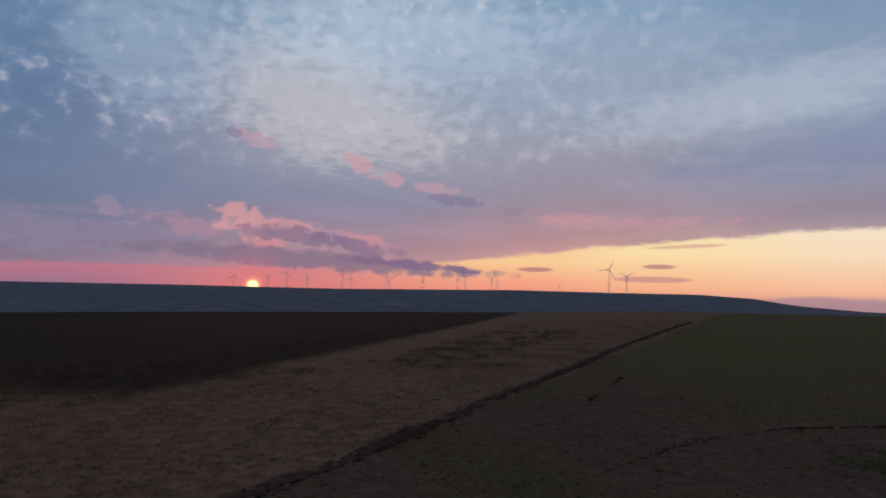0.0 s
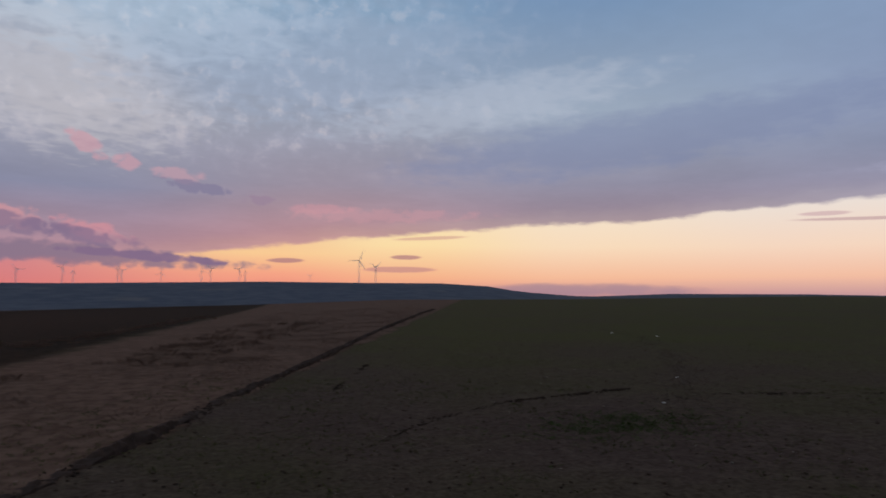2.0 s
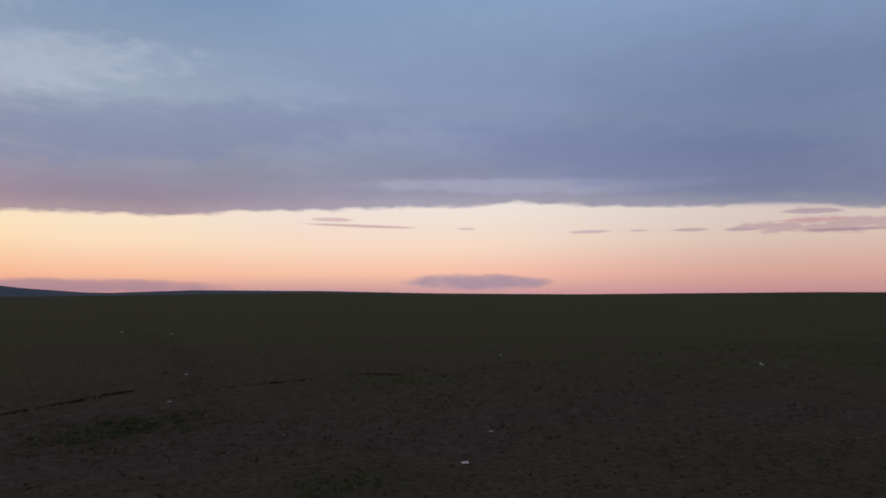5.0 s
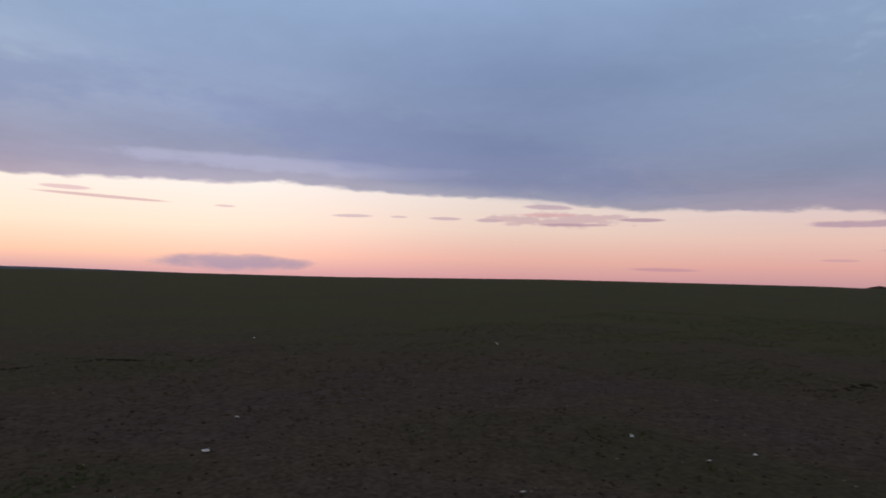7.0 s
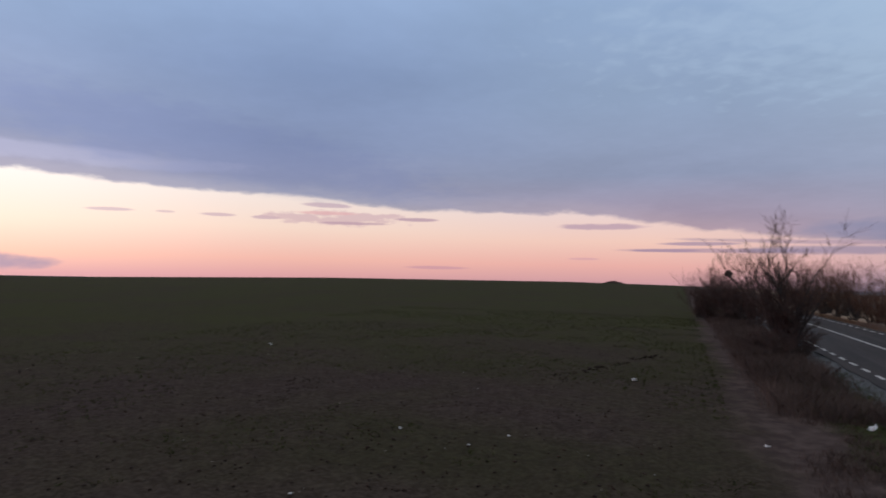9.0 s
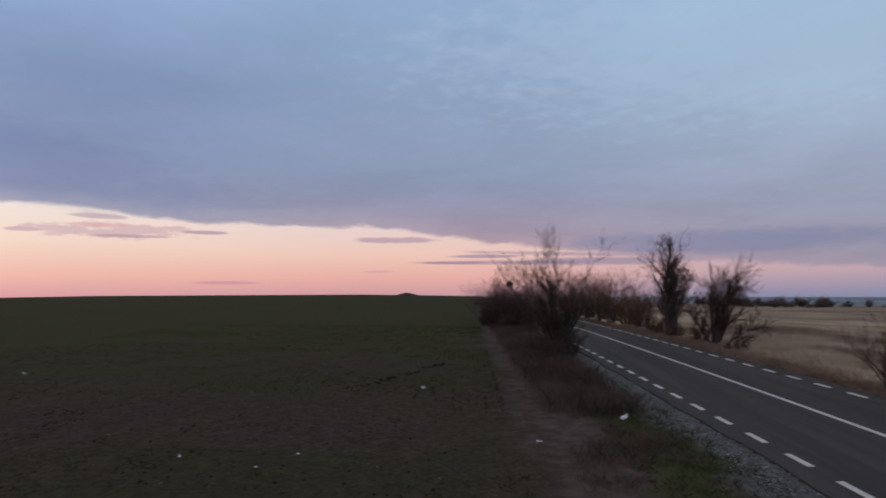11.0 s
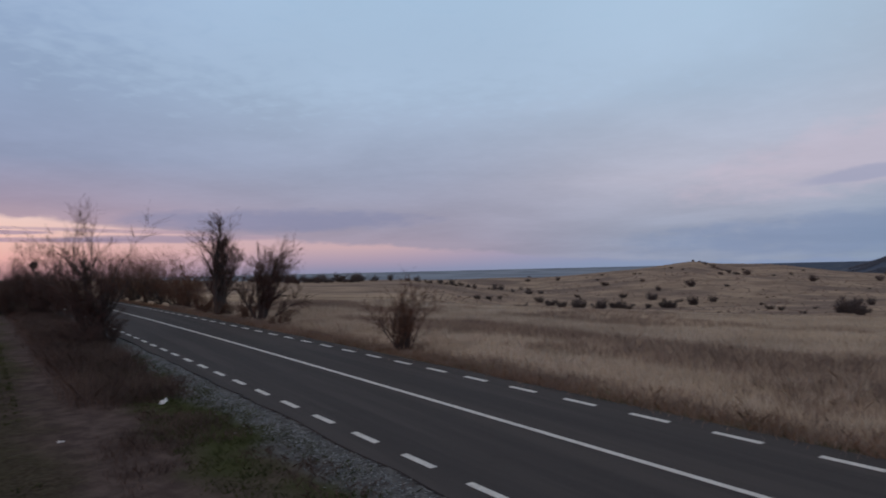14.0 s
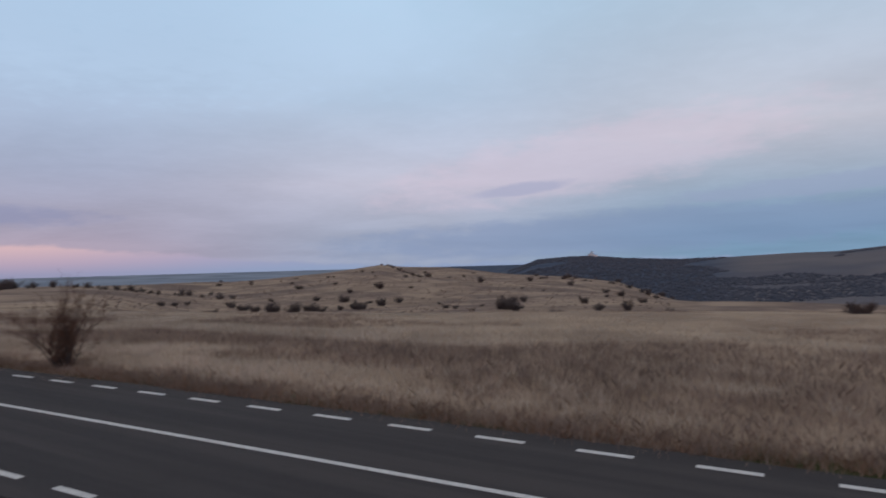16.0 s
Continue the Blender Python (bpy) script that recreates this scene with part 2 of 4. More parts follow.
# small dark bars in the clear band
cloud(8.0, 2.6, 1.5, 0.2, (176, 124, 130), 0.8, 0.0, 0.3, 0.4)
cloud(18.0, 2.95, 1.3, 0.2, (180, 126, 130), 0.8, 0.0, 0.3, 0.4)
cloud(17.5, 1.9, 2.8, 0.25, (196, 136, 136), 0.7, 0.0, 0.4, 0.5)
cloud(20, 4.6, 3.0, 0.15, (214, 168, 150), 0.7, 0.04, 0.3, 0.5)
cloud(33, 0.2, 9.0, 0.5, (156, 130, 148), 0.7, 0.0, 0.6, 0.8)
cloud(63.5, 0.75, 5.6, 0.62, (150, 136, 160), 0.75, 0.0, 0.7, 0.8)
cloud(53.5, 5.45, 4.5, 0.12, (200, 168, 168), 0.8, -0.02, 0.3, 0.5)
cloud(51, 5.95, 1.6, 0.16, (206, 172, 176), 0.7, 0.0, 0.4, 0.5)
cloud(62.5, 5.3, 0.8, 0.1, (204, 176, 180), 0.7, 0.0, 0.3, 0.5)
cloud(72.8, 5.0, 1.7, 0.13, (200, 176, 184), 0.75, 0.02, 0.4, 0.5)
cloud(76.8, 5.05, 0.7, 0.1, (206, 180, 186), 0.7, 0.0, 0.3, 0.5)
cloud(80.8, 5.02, 1.3, 0.13, (200, 172, 182), 0.75, 0.0, 0.4, 0.5)
cloud(84.5, 4.95, 1.1, 0.15, (196, 168, 180), 0.75, 0.0, 0.5, 0.5)
cloud(89.5, 6.15, 2.0, 0.18, (190, 164, 180), 0.7, -0.02, 0.6, 0.6)
cloud(117.8, 2.8, 2.4, 0.13, (158, 136, 160), 0.8, 0.0, 0.4, 0.5)
cloud(120.5, 3.35, 3.2, 0.14, (160, 138, 164), 0.75, 0.0, 0.4, 0.5)
cloud(111.4, 2.05, 1.2, 0.1, (214, 164, 172), 0.7, 0.0, 0.3, 0.5)
cloud(91.0, 5.1, 5.0, 0.5, (206, 174, 182), 0.7, 0.0, 2.4, 0.7)
cloud(89.5, 5.5, 2.5, 0.15, (226, 176, 178), 0.7, 0.0, 0.6, 0.5)
cloud(92.0, 4.7, 2.8, 0.12, (184, 152, 168), 0.7, 0.0, 0.5, 0.5)
cloud(97.3, 5.15, 1.8, 0.16, (180, 150, 168), 0.8, 0.0, 0.3, 0.4)
cloud(112.8, 4.75, 3.4, 0.25, (184, 156, 174), 0.8, 0.0, 0.8, 0.6)
cloud(99, 1.1, 2.6, 0.14, (200, 150, 164), 0.7, 0.0, 0.3, 0.5)
cloud(122, 2.8, 6.5, 0.15, (168, 142, 164), 0.7, 0.0, 0.6, 0.8)
cloud(127, 3.5, 8.0, 0.15, (164, 142, 166), 0.6, -0.03, 0.6, 0.8)
cloud(131, 2.85, 7.0, 0.3, (144, 134, 162), 0.7, 0.0, 0.6, 0.8)

# sun, half sunk behind the ridge, with its short glow
sun_dir = Vector((math.sin(radians(SUN_BEARING)), math.cos(radians(SUN_BEARING)), math.tan(radians(SUN_HEIGHT)))).normalized()
dot = S.add("ShaderNodeVectorMath", operation="DOT_PRODUCT")
S.join(direction, dot.inputs[0])
dot.inputs[1].default_value = sun_dir
off = S.math("MULTIPLY", S.math("ARCCOSINE", S.math("MINIMUM", dot.outputs["Value"], 1.0)), 57.2958)
sky = S.mix(S.step(off, 0.3, 4.2, 0.26, 0.0), sky, lin(240, 112, 112))
sky = S.mix(S.step(off, 0.25, 0.95, 0.85, 0.0), sky, (1.25, 0.40, 0.26, 1.0))
sky = S.mix(S.step(off, 0.28, 0.55, 1.0, 0.0), sky, (2.6, 1.6, 0.7, 1.0))
# high overhead, out of view, an added thin even grey keeps ground light neutral
sky = S.mix(S.step(height, 25.0, 50.0), sky, lin(168, 165, 166))
gain = S.step(around, -30.0, 0.0, 1.15, 0.87)
sky = S.mix(1.0, sky, S.xyz(gain, gain, gain), "MULTIPLY")
background = S.add("ShaderNodeBackground")
S.join(sky, background.inputs["Color"])
background.inputs["Strength"].default_value = 1.0
S.join(background.outputs[0], S.add("ShaderNodeOutputWorld").inputs["Surface"])

sun = new("sun", bpy.data.lights.new("sun", "SUN"))
sun.data.energy, sun.data.angle, sun.data.color = 0.25, radians(0.5), (1.0, 0.42, 0.3)
sun.matrix_world = look((0, 0, 0), -sun_dir)


# ---------------------------------------------------------------- materials
def material(name, build, rough=0.9, gloss=0.08, thin=False):
    m = bpy.data.materials.new(name)
    m.use_nodes = True
    net = Net(m.node_tree)
    shader = net.add("ShaderNodeBsdfPrincipled")
    shader.inputs["Roughness"].default_value = rough
    shader.inputs["Specular IOR Level"].default_value = gloss
    net.shader = shader
    colour = build(net)
    net.join(colour, shader.inputs["Base Color"])
    surface = shader.outputs[0]
    if thin:  # dry blades let about a third of the light through
        back, both = net.add("ShaderNodeBsdfTranslucent"), net.add("ShaderNodeMixShader")
        net.join(colour, back.inputs["Color"])
        both.inputs[0].default_value = 0.4
        net.join(surface, both.inputs[1])
        net.join(back.outputs[0], both.inputs[2])
        surface = both.outputs[0]
    net.join(surface, net.add("ShaderNodeOutputMaterial").inputs["Surface"])
    return m


def bumped(net, value, strength, distance):
    node = net.add("ShaderNodeBump")
    node.inputs["Distance"].default_value = distance
    net.join(value, node.inputs["Height"])
    net.join(strength, node.inputs["Strength"])
    net.join(node.outputs[0], net.shader.inputs["Normal"])


def rgb(r, g, b):
    return (r, g, b, 1.0)


ROAD_N = Vector((0.4843, 0.8749, 0.0))   # across the road, towards the field
ROAD_D = Vector((0.8749, -0.4843, 0.0))  # along the road, away
SPAN = EYE / 3.0  # the plan below is drawn in thirds of the eye's height


def ground_colour(net):
    """Fields, verge, meadow and far country on one sheet of land."""
    shrink = net.add("ShaderNodeVectorMath", operation="SCALE")
    net.join(net.add("ShaderNodeNewGeometry").outputs["Position"], shrink.inputs[0])
    shrink.inputs["Scale"].default_value = 1 / SPAN
    where = shrink.outputs[0]
    x, y, z = net.split(where)
    wob, wobc = net.noise(where, 0.35, 4, 0.6)
    wob_x = net.math("MULTIPLY_ADD", net.math("SUBTRACT", wob, 0.5), 3.0, x)
    wob_y = net.math("MULTIPLY_ADD", net.math("SUBTRACT", net.split(wobc)[1], 0.5), 3.0, y)
    grain, _ = net.noise(where, 9.0, 5, 0.7)
    clod, _ = net.noise(where, 2.2, 4, 0.65)
    patch, _ = net.noise(where, 0.12, 4, 0.6)
    wide, _ = net.noise(where, 0.02, 4, 0.6)
    dist = net.math("SQRT", net.math("ADD", net.math("MULTIPLY", x, x), net.math("MULTIPLY", y, y)))

    def side(nx, ny, c, soft=0.5):
        d = net.math("ADD", net.math("MULTIPLY", wob_x, nx), net.math("MULTIPLY_ADD", wob_y, ny, c))
        return net.step(d, -soft, soft)

    # young green crop over bare soil
    soil = net.mix(net.step(grain, 0.3, 0.75), rgb(0.0329, 0.0234, 0.0202), rgb(0.0790, 0.0578, 0.0501))
    soil = net.mix(net.step(clod, 0.45, 0.75, 0.0, 0.45), soil, rgb(0.0988, 0.0765, 0.0663))
    soil = net.mix(net.step(patch, 0.5, 0.68, 0.0, 0.5), soil, rgb(0.0296, 0.0224, 0.0202))
    crop = net.mix(net.step(grain, 0.3, 0.7), rgb(0.0385, 0.0385, 0.0165), rgb(0.0700, 0.0690, 0.0310))
    amount = net.math("ADD", net.step(dist, 14.0, 48.0, 0.0, 0.75), net.step(patch, 0.3, 0.7, -0.15, 0.5))
    field = net.mix(net.math("MULTIPLY", amount, net.step(clod, 0.3, 0.6, 0.6, 1.0), clamp=True), soil, crop)
    # dry matted grass between the fields
    brown = net.mix(net.step(clod, 0.3, 0.7), rgb(0.0690, 0.0435, 0.0341), rgb(0.1260, 0.0840, 0.0667))
    brown = net.mix(net.step(patch, 0.5, 0.72, 0.0, 0.45), brown, rgb(0.0540, 0.0345, 0.0279))
    # dark ploughed land
    plough = net.mix(net.step(clod, 0.3, 0.7), rgb(0.0123, 0.0091, 0.0068), rgb(0.0273, 0.0200, 0.0145))
    in_brown = net.math("MULTIPLY", side(-0.907, 0.42, -7.04, 0.25), net.math("MAXIMUM", side(0.985, -0.173, 12.7, 1.0), side(-0.1, -1.0, 20.0, 2.0)))
    in_plough = net.math("MULTIPLY", side(-0.907, 0.42, -7.04, 0.25), net.math("SUBTRACT", 1.0, in_brown))
    land = net.mix(in_brown, field, brown)
    land = net.mix(in_plough, land, plough)
    # verge: trodden soil, dead stalks, green patches
    verge = net.mix(net.step(clod, 0.35, 0.7), rgb(0.062, 0.044, 0.041), rgb(0.115, 0.084, 0.076))
    verge = net.mix(net.math("MULTIPLY", net.step(patch, 0.38, 0.52), side(-0.4843, -0.8749, -3.0, 0.6)), verge, rgb(0.050, 0.054, 0.024))
    land = net.mix(side(-0.4843, -0.8749, -1.2, 0.5), land, verge)
    # meadow of pale dry grass past the road
    meadow = net.mix(net.step(patch, 0.35, 0.65), rgb(0.2640, 0.1925, 0.1400), rgb(0.4510, 0.3355, 0.2408))
    meadow = net.mix(net.step(wide, 0.5, 0.7, 0.0, 0.5), meadow, rgb(0.2200, 0.1540, 0.1176))
    meadow = net.mix(net.step(clod, 0.5, 0.75, 0.0, 0.35), meadow, rgb(0.1870, 0.1320, 0.1008))
    # the slope past the dip: browner, with mauve scrubby patches and bare streaks
    scrubby, _ = net.noise(where, 0.05, 5, 0.65, 0.4)
    slope = net.mix(net.step(scrubby, 0.46, 0.62, 0.0, 0.7), net.mix(0.35, meadow, rgb(0.22, 0.155, 0.125)), rgb(0.135, 0.098, 0.090))
    meadow = net.mix(net.step(dist, 70.0, 105.0), meadow, slope)
    land = net.mix(side(-0.4843, -0.8749, -11.4, 0.5), land, meadow)
    gravel = net.mix(net.step(grain, 0.35, 0.7), rgb(0.070, 0.068, 0.070), rgb(0.15, 0.148, 0.15))
    land = net.mix(net.math("MULTIPLY", side(-0.4843, -0.8749, -4.45, 0.35), side(0.4843, 0.8749, 6.0, 0.1)), land, gravel)
    # far country: bare woods on the ridge and in the valley, blue-grey with painted haze, with some pale fields
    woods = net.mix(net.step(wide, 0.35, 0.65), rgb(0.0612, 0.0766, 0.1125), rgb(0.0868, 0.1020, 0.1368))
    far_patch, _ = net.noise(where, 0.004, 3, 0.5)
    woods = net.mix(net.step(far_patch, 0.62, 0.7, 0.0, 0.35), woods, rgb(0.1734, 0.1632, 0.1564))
    # south-eastern far plain: distance haze painted in as a paler blue-grey
    hazy_plain = net.math("MULTIPLY", net.step(x, -50.0, 250.0), net.step(y, -900.0, -1600.0))
    woods = net.mix(hazy_plain, woods, net.mix(net.step(far_patch, 0.4, 0.6), rgb(0.19, 0.215, 0.26), rgb(0.26, 0.29, 0.34)))
    # south-west: brown pasture on the hill's shoulder and at the valley's mouth
    turned = net.math("MULTIPLY", net.step(net.math("ADD", net.math("MULTIPLY", x, -1.0), net.math("MULTIPLY", y, 0.40)), -40.0, 60.0), net.step(y, -100.0, -300.0))
    pasture = net.mix(net.step(far_patch, 0.4, 0.6), rgb(0.150, 0.132, 0.138), rgb(0.215, 0.178, 0.165))
    woods = net.mix(net.math("MULTIPLY", turned, 0.6), woods, pasture)
    return net, land, woods, dist, clod, grain


def ground_build(net):
    net, land, woods, dist, clod, grain = ground_colour(net)
    bumped(net, net.math("ADD", clod, net.math("MULTIPLY", grain, 0.4)), net.step(dist, 25.0, 110.0, 0.5, 0.05), 0.12)
    # with distance the haze-tinted far colours replace the near land's own
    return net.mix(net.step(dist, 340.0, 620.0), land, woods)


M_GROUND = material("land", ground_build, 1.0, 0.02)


def asphalt_build(net):
    where = net.add("ShaderNodeNewGeometry").outputs["Position"]
    stone, _ = net.noise(where, 160.0, 2, 0.6)
    stain, _ = net.noise(where, 0.9, 5, 0.65)
    x, y, z = net.split(where)
    across_road = net.math("ADD", net.math("MULTIPLY", x, 0.515), net.math("MULTIPLY_ADD", y, 0.857, 8.25))
    along_road = net.math("ADD", net.math("MULTIPLY", x, 0.857), net.math("MULTIPLY", y, -0.515))
    worn, _ = net.noise(net.xyz(net.math("MULTIPLY", across_road, 1.4), net.math("MULTIPLY", along_road, 0.05), 0.0), 1.0, 4, 0.6)
    c = net.mix(net.step(stone, 0.3, 0.75), rgb(0.0374, 0.0329, 0.0335), rgb(0.0662, 0.0569, 0.0562))
    c = net.mix(net.step(worn, 0.4, 0.65, 0.0, 0.45), c, rgb(0.0900, 0.0759, 0.0718))
    c = net.mix(net.step(stain, 0.55, 0.8, 0.0, 0.4), c, rgb(0.0324, 0.0285, 0.0287))
    bumped(net, stone, 0.35, 0.006)
    return c


M_ASPHALT = material("asphalt", asphalt_build, 0.85, 0.12)


def grainy(name, dark, light, scale=20.0, rough=0.9, spread=0.0, bump=0.0, thin=False):
    def build(net):
        where = net.add("ShaderNodeNewGeometry").outputs["Position"]
        fac, _ = net.noise(where, scale, 4, 0.65)
        big, _ = net.noise(where, scale * 0.12, 3, 0.55)
        c = net.mix(net.math("ADD", net.step(fac, 0.3, 0.7, 0.0, 0.7), net.step(big, 0.35, 0.65, 0.0, 0.3)), rgb(*dark), rgb(*light))
        if spread:
            isle = net.add("ShaderNodeNewGeometry").outputs["Random Per Island"]
            k = net.math("MULTIPLY_ADD", isle, 2 * spread, 1.0 - spread)
            c = net.mix(1.0, c, net.xyz(k, k, k), "MULTIPLY")
        if bump:
            bumped(net, fac, 0.6, bump)
        return c
    return material(name, build, rough, thin=thin)


M_PAINT = grainy("road_paint", (0.46, 0.44, 0.42), (0.70, 0.68, 0.65), 30.0, 0.7)
M_BARK = grainy("bark", (0.045, 0.036, 0.034), (0.10, 0.082, 0.074), 14.0, 0.95, 0.0, 0.01)
M_TWIG = grainy("twigs", (0.062, 0.040, 0.037), (0.115, 0.074, 0.063), 6.0, 0.95)
M_RUST = grainy("russet_twigs", (0.085, 0.047, 0.034), (0.15, 0.084, 0.058), 6.0, 0.95)
M_STEEL = grainy("turbine_paint", (0.70, 0.70, 0.70), (0.80, 0.80, 0.80), 0.5, 0.5)
M_STRAW = grainy("dry_grass", (0.47, 0.37, 0.285), (0.67, 0.55, 0.44), 0.25, 0.9, 0.12, thin=True)
M_BRUSH = grainy("dry_weeds", (0.25, 0.182, 0.148), (0.38, 0.28, 0.225), 0.4, 0.95, 0.15, thin=True)
M_FRINGE = grainy("rusty_grass", (0.20, 0.122, 0.082), (0.34, 0.215, 0.15), 0.6, 0.95, 0.2, thin=True)
M_MAT = grainy("matted_grass", (0.080, 0.052, 0.041), (0.14, 0.095, 0.075), 0.4, 0.95, 0.2, thin=True)
M_STALK = grainy("dead_stalks", (0.080, 0.056, 0.050), (0.165, 0.115, 0.095), 0.6, 0.95, 0.3, thin=True)
M_GREEN = grainy("short_grass", (0.036, 0.042, 0.016), (0.080, 0.086, 0.034), 0.8, 0.9, 0.3, thin=True)
M_GRAVEL = grainy("gravel", (0.15, 0.155, 0.16), (0.32, 0.325, 0.33), 40.0, 0.9, 0.35)
M_CLOD = grainy("clods", (0.030, 0.020, 0.016), (0.062, 0.042, 0.034), 5.0, 0.98, 0.2)
M_SCRUB = grainy("scrub", (0.088, 0.068, 0.064), (0.15, 0.115, 0.105), 2.0, 0.95)
M_LITTER = grainy("litter", (0.62, 0.62, 0.62), (0.80, 0.80, 0.80), 8.0, 0.6)
M_STONE = grainy("pale_stone", (0.20, 0.18, 0.17), (0.32, 0.30, 0.28), 12.0, 0.9)
M_TRACK = grainy("dry_soil", (0.060, 0.044, 0.036), (0.105, 0.078, 0.064), 5.0, 0.98, 0.2)
M_WEED = grainy("green_weed", (0.034, 0.052, 0.017), (0.064, 0.095, 0.032), 0.8, 0.9, 0.3, thin=True)
M_DARK = grainy("turned_soil", (0.016, 0.011, 0.0095), (0.036, 0.025, 0.021), 5.0, 0.98, 0.3)
# woods seen far off: bluish distance haze is mixed into this colour
M_HAZY_WOOD = grainy("hazy_bare_woods", (0.066, 0.069, 0.088), (0.094, 0.096, 0.116), 0.02, 0.98, 0.1)
M_ROOF = grainy("tin_roof", (0.16, 0.16, 0.18), (0.24, 0.24, 0.26), 1.0, 0.6)
M_WALL = grainy("white_wall", (0.70, 0.68, 0.66), (0.80, 0.78, 0.76), 1.0, 0.8)


# ---------------------------------------------------------------- land
def between(value, stops):
    xs, ys = zip(*stops)
    return np.interp(value, xs, ys)


def ease(t):
    t = np.clip(t, 0.0, 1.0)
    return t * t * (3 - 2 * t)


def land_height(x, y):
    """Height of the land at x, y (arrays)."""
    x, y = np.asarray(x, float) / SPAN, np.asarray(y, float) / SPAN
    r = np.hypot(x, y)
    b = np.degrees(np.arctan2(x, y))
    b = np.where(b < -90, b + 360, b)
    crest = between(b, [(-90, -4), (-33, -3.8), (-9, -2.2), (6, -0.95), (17, 0.6), (31, 0.9), (50, 2.2), (70, 2.1), (90, 3.25), (110, 3.4), (119, 2.9),
                        (130, 1.6), (142, 0.0), (150, -0.1), (160, -0.5), (200, -1), (270, -4)])
    z = crest * ease(r / 200)
    z = z - 44 * ease((r - 200) / 600) * np.where(b < 180, 1, 0)
    # south: the meadow's edge, the dip and the hill behind it
    south = ease((b - 149) / 12) * ease((272 - b) / 30)
    top = between(b, [(150, -1), (162, -1.8), (165, -1.0), (169, 0.6), (172.3, 2.0), (174, 2.9), (176, 1.6), (180, 0.8), (183, -0.8), (186, -2.6), (190, -4.4),
                      (194, -7), (197, -13), (200, -19), (215, -21), (270, -20)])
    dip = -4.3 * ease((r - between(b, [(150, 48), (165, 41), (176, 37), (230, 37)])) / 46)
    hill = dip + (top - dip) * ease((r - 90) / 210)
    hill = hill - (40 + top) * ease((r - 300) / 350)
    z = z * (1 - south) + hill * south
    z = z + 0.9 * np.sin(x * 0.045 + 1) * np.sin(y * 0.06) * ease((r - 70) / 60) * south * ease((420 - r) / 100)
    # the road climbs a little as it runs off and leans to the meadow
    u, w = x * ROAD_D.x + y * ROAD_D.y, x * ROAD_N.x + y * ROAD_N.y
    uc = np.clip(u, -30, 90)
    bank = 0.0183 * uc - 0.000138 * uc * uc - 0.0345 * np.clip(w + 8.2, -5, 4) - 0.066
    near = ease((2 - w) / 5) * ease((w + 45) / 30) * ease((150 - u) / 60)
    z = z * (1 - near) + bank * near
    # wooded hill past the valley
    wood = between(b, [(176, -41), (183, -30), (186, -9), (187.5, 5.5), (190, 10), (192, 10.8), (194.5, 4), (199, -1.5), (202, 1), (207, 6.5), (210, 7.5),
                       (213, 15), (225, 18), (270, 10)])
    z = z + (wood + 41) * ease((r - 650) / 850) * ease((2600 - r) / 900) * np.where(b > 176, 1, 0)
    # the long ridge in front and the low rise at the world's end
    ridge = between(b, [(-90, 40), (-33, 31), (-22, 35), (-9, 34.5), (6, 44), (15, 40), (21, 39), (25, 28), (27, 13), (29, 2), (33, -20), (40, -30), (60, -41)])
    z = z + (ridge + 41) * ease((r - 1000) / 1600) * np.where(b < 60, 1, 0)
    rim = between(b, [(-90, -10), (28, -14), (34, -20), (40, -3), (50, -3), (60, -14), (138, -10), (150, -12), (270, -10)])
    z = np.maximum(z, -41 + (rim + 41) * ease((r - 3200) / 1000))
    return z * SPAN


def mesh_object(name, verts, faces, mat, parent=None, label="", smooth=False):
    me = bpy.data.meshes.new(name)
    me.from_pydata([tuple(v) for v in verts], [], [tuple(f) for f in faces])
    me.materials.append(mat)
    if smooth:
        me.polygons.foreach_set("use_smooth", [True] * len(me.polygons))
    me.update()
    ob = new(name, me)
    ob.parent = parent
    if label:
        ob["label"] = label
    return ob


def fast_mesh(name, verts, size, mat, parent=None):
    """A mesh of loose polygons, all with `size` corners, from an array of corners."""
    n = len(verts)
    me = bpy.data.meshes.new(name)
    me.vertices.add(n)
    me.vertices.foreach_set("co", np.ascontiguousarray(verts, dtype=np.float32).ravel())
    me.loops.add(n)
    me.loops.foreach_set("vertex_index", np.arange(n, dtype=np.int32))
    me.polygons.add(n // size)
    me.polygons.foreach_set("loop_start", np.arange(0, n, size, dtype=np.int32))
    me.materials.append(mat)
    me.update(calc_edges=True)
    ob = new(name, me)
    ob.parent = parent
    return ob


